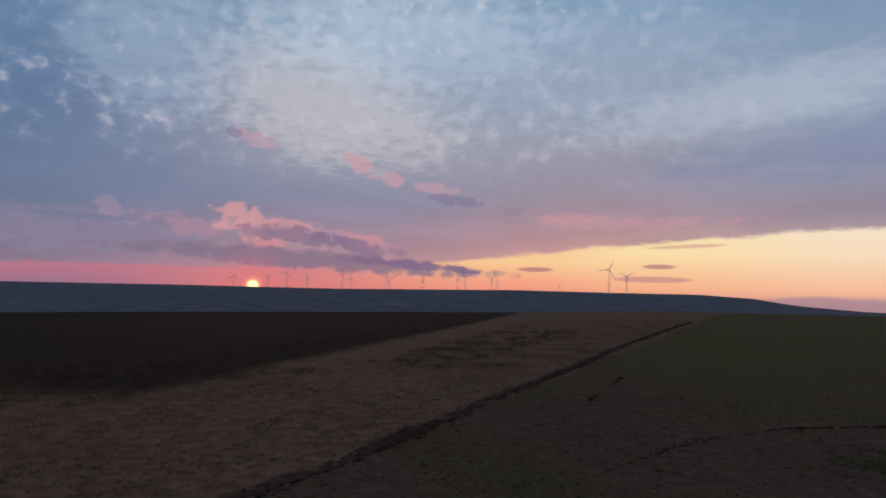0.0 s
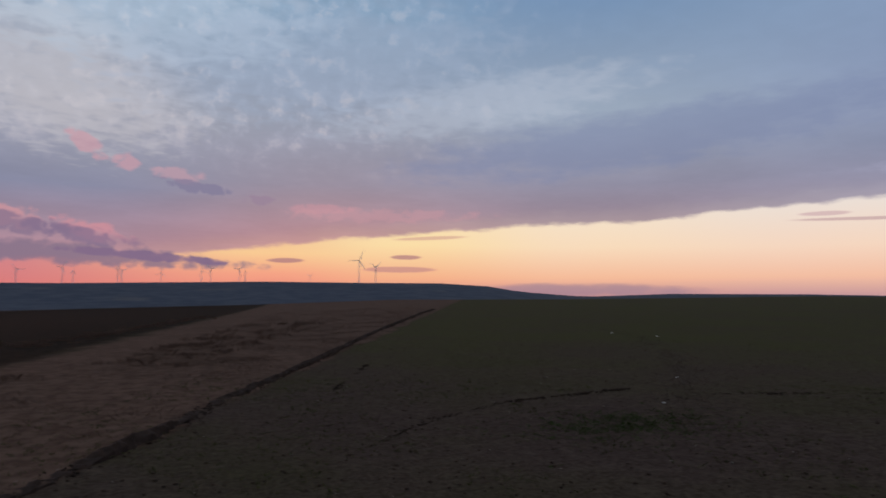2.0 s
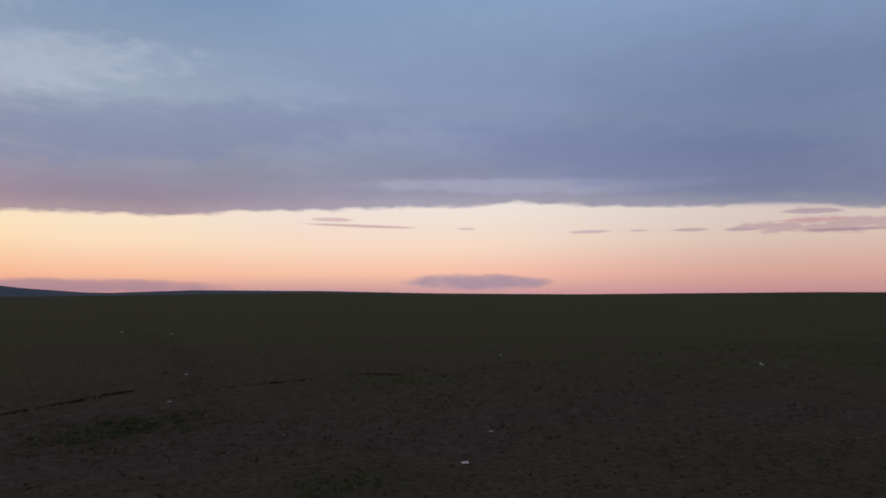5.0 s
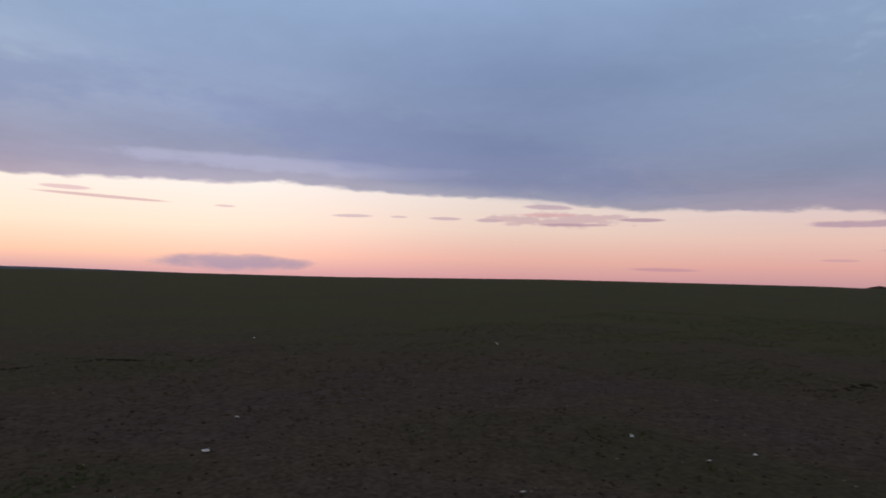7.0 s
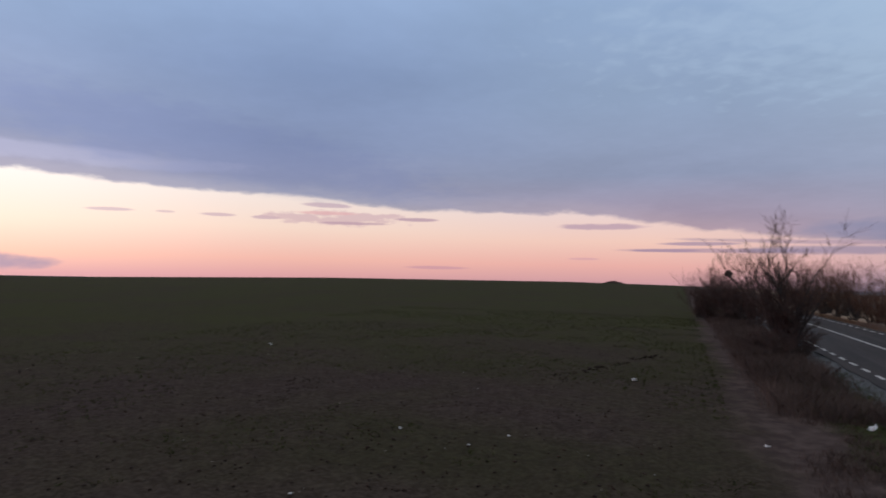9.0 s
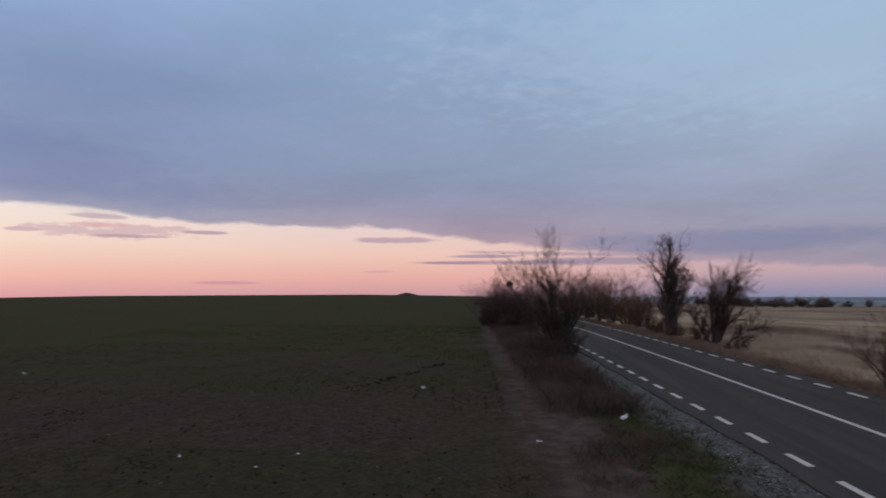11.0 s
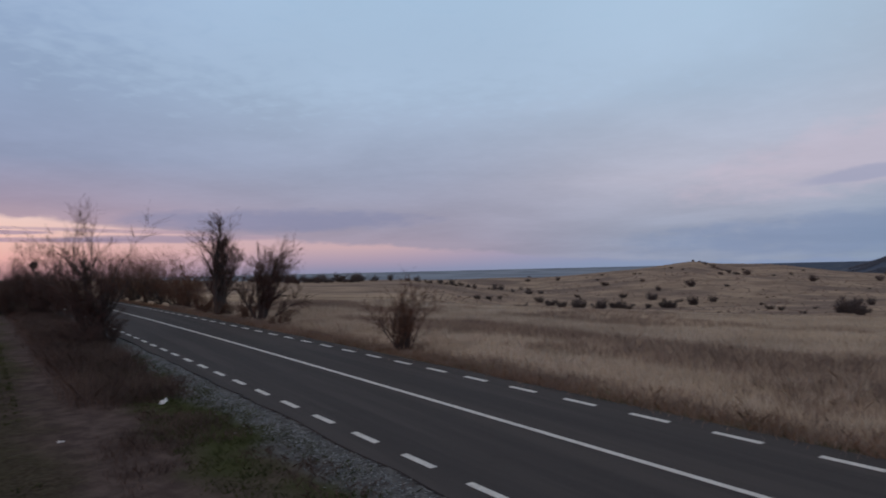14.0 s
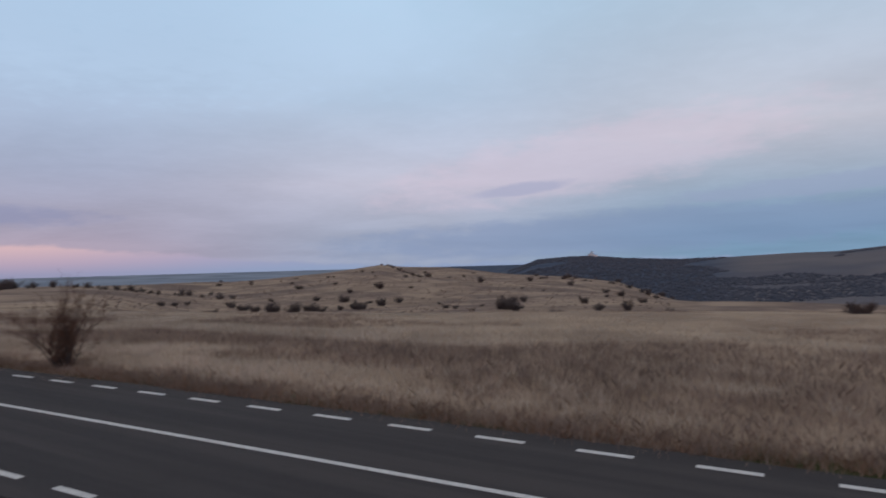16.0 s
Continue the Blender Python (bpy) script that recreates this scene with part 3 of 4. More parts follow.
def build_ground():
    radii = np.concatenate([[0.0], np.geomspace(1.0, 4900, 210)])
    turns = np.linspace(0, 2 * np.pi, 721)[:-1]
    rr, aa = np.meshgrid(radii[1:], turns, indexing="ij")
    x, y = rr * np.sin(aa), rr * np.cos(aa)
    z = land_height(x, y)
    rng = np.random.default_rng(3)
    offset = x * ROAD_N.x + y * ROAD_N.y
    under = (offset < -5.45 * SPAN) & (offset > -10.65 * SPAN)
    z = z + rng.normal(0, 0.012, z.shape) * (rr < 60) * ~under - 0.08 * under
    verts = np.concatenate([[[0, 0, 0]], np.stack([x, y, z], -1).reshape(-1, 3)])
    n = len(turns)
    j = np.arange(n)
    k = (j + 1) % n
    fan = np.stack([0 * j, 1 + k, 1 + j], -1)
    start = 1 + n * np.arange(len(radii) - 2)[:, None]
    quads = np.stack([start + j, start + k, start + n + k, start + n + j], -1).reshape(-1, 4)
    tris = np.concatenate([fan, quads[:, [0, 1, 2]], quads[:, [0, 2, 3]]])[:, ::-1]
    me = bpy.data.meshes.new("ground")
    me.vertices.add(len(verts))
    me.vertices.foreach_set("co", verts.astype(np.float32).ravel())
    me.loops.add(tris.size)
    me.loops.foreach_set("vertex_index", tris.astype(np.int32).ravel())
    me.polygons.add(len(tris))
    me.polygons.foreach_set("loop_start", np.arange(0, tris.size, 3, dtype=np.int32))
    me.polygons.foreach_set("use_smooth", np.ones(len(tris), dtype=bool))
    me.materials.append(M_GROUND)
    me.update(calc_edges=True)
    ob = new("ground", me)
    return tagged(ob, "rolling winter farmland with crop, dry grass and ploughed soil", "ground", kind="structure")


ground = build_ground()


def on_road(along, across, up=0.0):
    p = (ROAD_D * along + ROAD_N * across) * SPAN
    return Vector((p.x, p.y, float(land_height(p.x, p.y)) + up))


def strip(name, a0, a1, c0, c1, up, mat, parent=None, step=2.0, thick=0.05):
    """A strip along the road, with thickness and a slight unevenness at its edges."""
    n = max(1, int((a1 - a0) / step))
    verts, faces = [], []
    rng = random.Random(len(name) + int(a0 * 10))
    rough_edge = 0.05 if step < 3 and name == "road" else 0.0
    for i in range(n + 1):
        a = a0 + (a1 - a0) * i / n
        e0, e1 = rng.uniform(-rough_edge, rough_edge), rng.uniform(-rough_edge, rough_edge)
        verts += [on_road(a, c0 + e0, up - thick), on_road(a, c0 + e0, up), on_road(a, c1 + e1, up), on_road(a, c1 + e1, up - thick)]
    for i in range(n):
        b = 4 * i
        faces += [(b, b + 1, b + 5, b + 4), (b + 1, b + 2, b + 6, b + 5), (b + 2, b + 3, b + 7, b + 6)]
    faces += [(0, 3, 2, 1), (4 * n, 4 * n + 1, 4 * n + 2, 4 * n + 3)]
    return mesh_object(name, verts, faces, mat, parent)


road = tagged(strip("road", -60, 200, -10.8, -5.3, 0.04, M_ASPHALT, thick=0.12, step=1.0),
              "narrow dark grey asphalt country road with white markings", "road", kind="structure")
strip("centre_line", -60, 200, -8.29, -8.18, 0.046, M_PAINT, road, step=1.0, thick=0.01)
for line, phase in ((-5.79, 6.97), (-10.28, 4.42)):
    for k in range(-16, 60):
        a = phase + 1.7294 * k
        strip("edge_dash", a, a + 0.86, line - 0.06, line + 0.06, 0.046, M_PAINT, road, thick=0.01, step=1.0)


# ---------------------------------------------------------------- things: shared builders
def spot(x, y, up=0.0):
    """A place on the land, from plan coordinates."""
    return Vector((x * SPAN, y * SPAN, float(land_height(x * SPAN, y * SPAN)) + up))


def polar(bearing, r, up=0.0):
    return spot(r * math.sin(radians(bearing)), r * math.cos(radians(bearing)), up)


def thing(name, place, label, category, group="", kind=""):
    ob = new(name)
    ob.location = place
    return tagged(ob, label, category, group, kind)


def tube(verts, faces, points, radii, sides):
    """A tapered tube through points, added to the lists."""
    first = len(verts)
    for i, p in enumerate(points):
        d = (points[min(i + 1, len(points) - 1)] - points[max(i - 1, 0)]).normalized()
        side = d.cross(Vector((0.31, 0.77, 0.55))).normalized()
        other = d.cross(side)
        for k in range(sides):
            t = 2 * math.pi * k / sides
            verts.append(p + (side * math.cos(t) + other * math.sin(t)) * radii[i])
    for i in range(len(points) - 1):
        a = first + i * sides
        for k in range(sides):
            m = (k + 1) % sides
            faces.append((a + k, a + m, a + sides + m, a + sides + k))
    faces.append(tuple(first + (len(points) - 1) * sides + k for k in range(sides)))


def limb(rng, store, start, direction, length, radius, level, droop, wind, depth, fine, low, reach=1.0, counts=(9, 7, 5, 4), taper=0.0):
    """One limb and, along it, its smaller ones."""
    steps = 5 if level == 0 else 4 if level == 1 else 3
    points, radii = [start.copy()], [radius]
    d = direction.normalized()
    p = start.copy()
    for i in range(steps):
        d = (d + Vector((rng.gauss(0, 0.16), rng.gauss(0, 0.16), rng.gauss(0.05, 0.10) - droop * level)) + wind * 0.12).normalized()
        p = p + d * (length / steps)
        points.append(p.copy())
        radii.append(max(radius * (1 - 0.8 * (i + 1) / steps), fine * (1.0 if i < steps - 1 else 0.6)))
    store[0 if level <= 1 else 1].append((points, radii, 6 if level == 0 else 4 if level == 1 else 3))
    if level >= depth:
        return
    for k in range(counts[level]):
        t = rng.uniform(low, 1.0)
        i = min(int(t * steps), steps - 1)
        q = points[i].lerp(points[i + 1], t * steps - i)
        turn = rng.uniform(0, 2 * math.pi)
        axis = d.cross(Vector((math.cos(turn), math.sin(turn), 0.2))).normalized()
        out = (d * rng.uniform(0.75, 1.15) + axis * rng.uniform(0.35, 0.8) + Vector((0, 0, 0.12))).normalized()
        limb(rng, store, q, out, length * rng.uniform(0.38, 0.66) * (reach * (1.0 + 0.5 * taper - taper * t) if level == 0 else 1.0), max(radii[i] * 0.5, fine), level + 1,
             droop, wind, depth, fine, low, reach, counts, taper)


def bare_tree(name, place, height, stems, spread, label, seed, wind=(0, 0, 0), bark=None, twig=None, depth=3, thick=0.03, droop=0.02, group="roadside trees", category="tree", straight=0.55, fine=0.0065, split=True, low=0.1, reach=1.0, counts=(9, 7, 5, 4), taper=0.0, leaders=()):
    """A leafless tree or shrub: stems from one stool, limbs and a haze of twigs."""
    rng = random.Random(seed)
    root = thing(name, place, label, category, group)

    store = ([], [])
    for k in range(stems):
        t = 2 * math.pi * (k + rng.uniform(0, 0.7)) / stems
        lean = spread * rng.uniform(0.25, 1.0)
        d = Vector((math.cos(t) * lean, math.sin(t) * lean, 1.0)) + Vector(wind) * 0.4
        base = Vector((math.cos(t) * 0.12, math.sin(t) * 0.12, -0.15)) * (1 + 0.1 * stems)
        base.z = -0.15
        limb(rng, store, base, d, height * rng.uniform(straight, 1.0) * 0.82, thick * height * rng.uniform(0.6, 1.0) / math.sqrt(stems) * 1.5, 0, droop, Vector(wind), depth, fine, low, reach, counts, taper)
    for bearing, lean, part, girth in leaders:
        d = Vector((math.sin(radians(bearing)) * lean, math.cos(radians(bearing)) * lean, 1.0))
        limb(rng, store, Vector((d.x * 0.3, d.y * 0.3, -0.15)), d, height * part, girth, 0, droop, Vector(wind), depth, fine, low, reach, counts, taper)
    top = max(p.z for tubes in store for points, radii, sides in tubes for p in points)
    grow = height / top
    stemsets = [[]]
    for item in store[0]:
        if split and item[2] == 6:
            stemsets.append([])
        stemsets[-1].append(item)
    sets = [("stem" if split else "trunk", tubes, bark or M_BARK) for tubes in stemsets if tubes] + [("crown", store[1], twig or M_TWIG)]
    for title, tubes, mat in sets:
        verts, faces = [], []
        for points, radii, sides in tubes:
            tube(verts, faces, [p * grow for p in points], radii, sides)
        mesh_object(title, verts, faces, mat, root, smooth=True)
    return root


# ---------------------------------------------------------------- roadside trees
GROUPR = "roadside trees"
bare_tree("tree", polar(126.7, 31.3), 7.2, 4, 0.16, "bare multi-stemmed tree with forked tops beside the road", 11, (0.1, 0.12, 0.05), thick=0.03, straight=0.3, fine=0.0052, reach=0.7,
          counts=(8, 7, 5, 4), leaders=((37, 0.5, 0.86, 0.10), (60, 0.32, 0.86, 0.10), (10, 0.55, 0.75, 0.09), (120, 0.15, 0.72, 0.09), (217, 0.14, 0.78, 0.12), (210, 0.36, 0.76, 0.11), (250, 0.12, 0.6, 0.10)))
bare_tree("tree", polar(135.3, 42.1), 7.6, 2, 0.05, "tall narrow leafless tree on the road verge", 5, (0, 0, 0.1), thick=0.03, straight=0.6, reach=0.55, low=0.16,
          counts=(15, 9, 6, 4), taper=1.2, leaders=((300, 0.03, 0.95, 0.20), (225, 0.14, 0.62, 0.10)))
bare_tree("tree", polar(138.6, 36.3), 5.6, 3, 0.3, "leafless wind-bent tree leaning along the road", 15, (-0.19, -0.25, 0.08), thick=0.034, straight=0.5, reach=0.85, low=0.12,
          counts=(12, 8, 5, 4), leaders=((225, 0.3, 0.8, 0.17), (225, 0.75, 0.66, 0.10), (215, 1.5, 0.5, 0.06), (60, 0.3, 0.6, 0.08)))
bare_tree("shrub", polar(150.3, 22.4), 3.3, 14, 0.42, "russet leafless shrub fanning up from the verge", 3, (-0.05, 0, 0), M_BARK, M_RUST, 3, 0.028, category="shrub", fine=0.0042, straight=0.45, low=0.08,
          counts=(7, 5, 3, 3), leaders=((240, 0.28, 0.85, 0.05), (245, 0.42, 0.78, 0.05), (60, 0.3, 0.8, 0.05), (55, 0.45, 0.7, 0.04)))
for i, (b, r, h) in enumerate(((121.0, 56.0, 5.4), (122.6, 54.5, 6.9), (123.3, 52.5, 6.0), (120.4, 58.5, 4.4), (124.4, 50.8, 4.4), (121.6, 67.5, 6.0), (122.2, 79.4, 6.2), (124.0, 60.0, 5.2))):
    bare_tree("shrub", polar(b, r), h, 13, 0.42, "dense dark leafless thicket shrub by the field edge", 20 + i, depth=3, thick=0.024, category="shrub", low=0.06, straight=0.35, fine=0.005, counts=(8, 6, 4, 3))
for i, (x, y, h) in enumerate(((35.5, -33.5, 3.0), (38.9, -35.6, 4.4), (44.3, -38.3, 5.0), (48.5, -40.5, 4.6), (52.5, -42.4, 5.4), (58.5, -46.0, 5.0), (66.0, -50.5, 5.6),
                               (37.2, -34.6, 3.6), (41.4, -37.2, 4.6), (46.4, -40.6, 5.2), (50.6, -43.0, 5.0), (55.4, -45.4, 5.6), (62.0, -49.6, 5.8), (72.0, -55.0, 6.2), (80.0, -60.0, 6.4))):
    bare_tree("tree", spot(x, y), h * 1.2, 10, 0.5, "leafless russet tree in the row along the road", 40 + i, (0, 0, 0), M_BARK, M_RUST, 3, 0.024, low=0.08, straight=0.3, fine=0.0045, counts=(7, 6, 4, 3))
for x, y, h, seed in ((24.3, -17.9, 1.7, 60), (25.6, -19.0, 2.0, 61), (24.9, -18.9, 2.2, 67), (26.0, -18.2, 1.5, 68)):
    bare_tree("shrub", spot(x, y), h, 14, 0.8, "low dark bramble shrub at a tree's foot", seed, depth=2, category="shrub", low=0.03, straight=0.3)
for x, y, h, seed in ((25.4, -27.9, 1.5, 62), (28.4, -29.2, 1.5, 63), (31.0, -30.6, 1.6, 64), (33.0, -32.0, 1.9, 65), (21.5, -25.6, 0.9, 66)):
    bare_tree("shrub", spot(x, y), h, 14, 0.8, "low russet shrub under roadside trees", seed, twig=M_RUST, depth=2, category="shrub", low=0.03, straight=0.3)


def nest(place, size):
    """A ball of sticks wedged among branches."""
    rng = random.Random(77)
    verts, faces = [], []
    for i in range(220):
        d = Vector((rng.gauss(0, 1), rng.gauss(0, 1), rng.gauss(0, 1))).normalized()
        side = d.cross(Vector((rng.gauss(0, 1), rng.gauss(0, 1), rng.gauss(0, 1)))).normalized()
        p = d * size * rng.uniform(0.55, 1.0)
        tube(verts, faces, [p - side * size * 0.6, p + d * 0.02, p + side * size * 0.6], [0.012, 0.018, 0.01], 3)
    ob = mesh_object("bird_nest", verts, faces, M_BARK)
    ob.location = place
    return tagged(ob, "dark ball-shaped bird nest of sticks in the thicket", "nest")


nest_at = polar(122.5, 54.5)
nest_at.z = EYE + SPAN * 54.5 * math.tan(radians(0.95))
nest(nest_at, 0.3)


# ---------------------------------------------------------------- scrub on the slopes and the far tree row
def scrub_prototype(seed, height, stems, spread, title, label):
    return bare_tree(title, polar(170, 150), height, stems, spread, label, seed, bark=M_SCRUB, twig=M_SCRUB, depth=2, thick=0.035, group="scrub on the slope", category="shrub", fine=0.02, split=False, low=0.02, straight=0.22)


protos = [scrub_prototype(70 + i, 1.7 + 0.25 * i, 26, 1.3 - 0.25 * i, "shrub", "dark leafless thorn shrub on the dry slope") for i in range(3)]
rng = random.Random(9)
scatter = [(163.7, 123, 1.1), (165.2, 117, 1.4), (166.9, 110, 1.3), (162.8, 127, 1.2), (172.4, 119, 1.3), (171.8, 121, 1.0), (174.1, 128, 1.5), (184.9, 105, 1.5), (184.2, 106, 1.0),
           (188.9, 92, 0.9), (175.6, 95, 0.6), (198.1, 88, 0.8), (211.0, 40, 0.75), (179.6, 114, 0.7), (192.4, 100, 0.8), (169.1, 115, 0.8), (158.5, 137, 0.7), (157.6, 131, 0.6),
           (156.6, 126, 0.8), (161.0, 161, 0.8), (161.9, 135, 0.9), (168.7, 145, 0.9), (171.5, 156, 0.8), (182.6, 184, 1.2), (190.2, 211, 1.3)]
for i in range(58):
    b = rng.uniform(160, 196)
    scatter.append((b, rng.uniform(100, 265), rng.choice((0.4, 0.5, 0.6, 0.8, 1.0))))
for i in range(22):
    t = i / 21
    scatter.append((174.2 + 3.5 * t + rng.uniform(-0.2, 0.2), 292 - 70 * t, rng.uniform(0.4, 0.8)))
for i in range(26):
    scatter.append((rng.uniform(187, 199), rng.uniform(250, 330), rng.uniform(0.8, 1.6)))
for i, (b, r, size) in enumerate(scatter):
    p = polar(b, r, -0.05)
    m = Matrix.Translation(p) @ pose(0, 0, 0, 0, 0, rng.uniform(0, 360)) @ Matrix.Diagonal((size * rng.uniform(0.6, 1.0), size * rng.uniform(0.6, 1.0), size * rng.uniform(0.7, 1.0), 1))
    c = copy_thing(protos[i % 3], pose(0, 0, 0))
    c.matrix_basis = m
for o in protos:
    p = polar(168 + 3 * protos.index(o), 120 + 20 * protos.index(o), -0.05)
    o.location = p

row_protos = [bare_tree("tree", polar(140 + i, 190), 3.4, 12, 0.55, "small dark leafless tree in the far field hedge", 90 + i, bark=M_SCRUB, twig=M_SCRUB, depth=2, thick=0.05, group="far hedge trees", fine=0.02, split=False, low=0.02, straight=0.22)
              for i in range(3)]
for i in range(120):
    t = i / 119
    b = 137.5 + 24 * t ** 1.2 + rng.uniform(-0.3, 0.3)
    size = rng.choice((0.4, 0.5, 0.6, 0.75, 1.0)) * (1.0 if t < 0.45 else 0.75)
    if t > 0.45 and rng.random() < 0.4:
        continue
    c = copy_thing(row_protos[i % 3], pose(0, 0, 0))
    c.matrix_basis = Matrix.Translation(polar(b, rng.uniform(172, 196), -0.1)) @ pose(0, 0, 0, 0, 0, rng.uniform(0, 360)) @ Matrix.Diagonal((size * rng.uniform(1, 1.5), size * rng.uniform(1, 1.5), size, 1))


# ---------------------------------------------------------------- wind turbines on the ridge
def blade_mesh(name, parent, mat, angle, hub, length):
    verts, faces = [], []
    for i in range(7):
        t = i / 6
        w = length * (0.035 if t < 0.05 else 0.075 * (1 - t) ** 0.8 + 0.010)
        z = hub + 0.0
        for sx, sy in ((-0.35, -0.18), (0.65, -0.12), (0.65, 0.12), (-0.35, 0.18)):
            verts.append(Vector((sx * w, sy * w - 2.6, t * length)))
        if i:
            a = 4 * i - 4
            faces += [(a + k, a + (k + 1) % 4, a + 4 + (k + 1) % 4, a + 4 + k) for k in range(4)]
    faces += [(3, 2, 1, 0), tuple(range(24, 28))]
    turn = Matrix.Rotation(radians(angle), 4, "Y")
    verts = [turn @ v + Vector((0, 0, hub)) for v in verts]
    return mesh_object(name, verts, faces, mat, parent)


def wind_turbine(bearing, r, hub_height, sink, angle, yaw):
    place = polar(bearing, r)
    root = thing("wind_turbine", place, "grey three-bladed wind turbine standing on the far ridge", "wind turbine", "wind turbines")
    root.rotation_euler = (0, 0, radians(-bearing + yaw))
    verts, faces = [], []
    tube(verts, faces, [Vector((0, 0, -3)), Vector((0, 0, hub_height * 0.5)), Vector((0, 0, hub_height))], [hub_height * 0.022, hub_height * 0.018, hub_height * 0.013], 12)
    mesh_object("tower", verts, faces, M_STEEL, root, smooth=True)
    verts, faces = [], []
    k = hub_height / 80
    tube(verts, faces, [Vector((0, y * k, hub_height)) for y in (-2.2, -1.6, 3, 6, 6.6)], [1.0 * k, 1.8 * k, 2.0 * k, 1.7 * k, 0.8 * k], 8)
    mesh_object("nacelle", verts, faces, M_STEEL, root)
    verts, faces = [], []
    tube(verts, faces, [Vector((0, y * k, hub_height)) for y in (-1.9, -2.6, -3.4, -3.9)], [1.5 * k, 1.5 * k, 1.0 * k, 0.3 * k], 10)
    hub = mesh_object("hub", verts, faces, M_STEEL, root)
    for i in range(3):
        blade_mesh("blade", hub, M_STEEL, angle + 120 * i, hub_height, hub_height * 0.52)
    return root


for bearing, e, r, angle, yaw in ((14.0, 2.67, 2640, 25, 10), (15.4, 2.12, 3050, 55, 35), (-13.1, 1.76, 3650, 20, 0), (-14.6, 1.48, 3800, 50, 40), (-11.4, 1.53, 3950, 80, 30),
                                  (-8.5, 1.75, 3700, 35, 50), (-7.8, 1.48, 3950, 5, 60), (-4.8, 1.71, 3750, 30, 65), (-4.5, 1.57, 3950, 70, 20), (-1.7, 1.45, 4000, 10, 30),
                                  (1.3, 1.62, 3900, 100, 55), (2.0, 1.83, 3700, 75, 15), (4.2, 1.78, 3800, 45, 20), (4.7, 1.55, 3950, 95, 60), (9.9, 1.32, 4000, 60, 30), (-17.3, 1.34, 3950, 15, 25)):
    ground_z = polar(bearing, r).z
    hub_z = EYE + SPAN * r * math.tan(radians(e))
    wind_turbine(bearing, r, hub_z - ground_z, 0, angle, yaw)


# ---------------------------------------------------------------- hilltop church, far off
def box(x0, x1, y0, y1, z0, z1, roof=0.0):
    v = [Vector(p) for p in ((x0, y0, z0), (x1, y0, z0), (x1, y1, z0), (x0, y1, z0), (x0, y0, z1), (x1, y0, z1), (x1, y1, z1), (x0, y1, z1))]
    f = [(3, 2, 1, 0), (0, 1, 5, 4), (1, 2, 6, 5), (2, 3, 7, 6), (3, 0, 4, 7)]
    if roof:
        my = (y0 + y1) / 2
        v += [Vector((x0 + roof * 0.3, my, z1 + roof)), Vector((x1 - roof * 0.3, my, z1 + roof))]
        f += [(4, 5, 9, 8), (6, 7, 8, 9), (5, 6, 9), (7, 4, 8)]
    else:
        f.append((4, 5, 6, 7))
    return v, f


church = thing("church", polar(192.0, 1480, -1), "white church with a tower on the wooded hilltop", "church")
church.rotation_euler = (0, 0, radians(-192))
def gable(x0, x1, y0, y1, z0, rise):
    my, o = (y0 + y1) / 2, 0.5
    v = [Vector(p) for p in ((x0 - o, y0 - o, z0), (x1 + o, y0 - o, z0), (x1 + o, y1 + o, z0), (x0 - o, y1 + o, z0), (x0 + rise * 0.4, my, z0 + rise), (x1 - rise * 0.4, my, z0 + rise))]
    return v, [(3, 2, 1, 0), (0, 1, 5, 4), (2, 3, 4, 5), (1, 2, 5), (3, 0, 4)]


nave = mesh_object("wall", *box(-10, 6, -4, 4, 0, 6), M_WALL, church)
mesh_object("roof", *gable(-10, 6, -4, 4, 6.02, 2.5), M_ROOF, nave, "grey tin roof")
belfry = mesh_object("tower", *box(-2.2, 2.2, -6.4, -4.02, 0, 11), M_WALL, church)
mesh_object("roof", *gable(-2.2, 2.2, -6.4, -4.02, 11.02, 3.5), M_ROOF, belfry, "grey tin spire")
annex = mesh_object("annex", *box(6.1, 13, -3, 3, 0, 3.6), M_WALL, church)
mesh_object("roof", *gable(6.6, 13, -3, 3, 3.62, 1.6), M_ROOF, annex, "grey tin roof")

# ---------------------------------------------------------------- mound on the crest
mound_verts, mound_faces = [], []
mr = np.random.default_rng(4)
for i in range(9):
    for j in range(24):
        t = i / 8
        a = 2 * math.pi * j / 24
        h = 0.85 * (1 - ease(t)) * (1 + 0.25 * math.sin(3 * a)) + mr.normal(0, 0.06) * (1 - t)
        mound_verts.append(Vector((5.5 * t * math.cos(a), 3.0 * t * math.sin(a), h - 0.25)))
for i in range(8):
    mound_faces += [(i * 24 + j, (i + 1) * 24 + j, (i + 1) * 24 + (j + 1) % 24, i * 24 + (j + 1) % 24) for j in range(24)]
heap = mesh_object("earth_mound", mound_verts, mound_faces, M_CLOD, smooth=True)
heap.location = polar(113.8, 194)
heap.rotation_euler = (0, 0, radians(-113.8))
tagged(heap, "low dark mound of earth on the field's skyline", "mound")


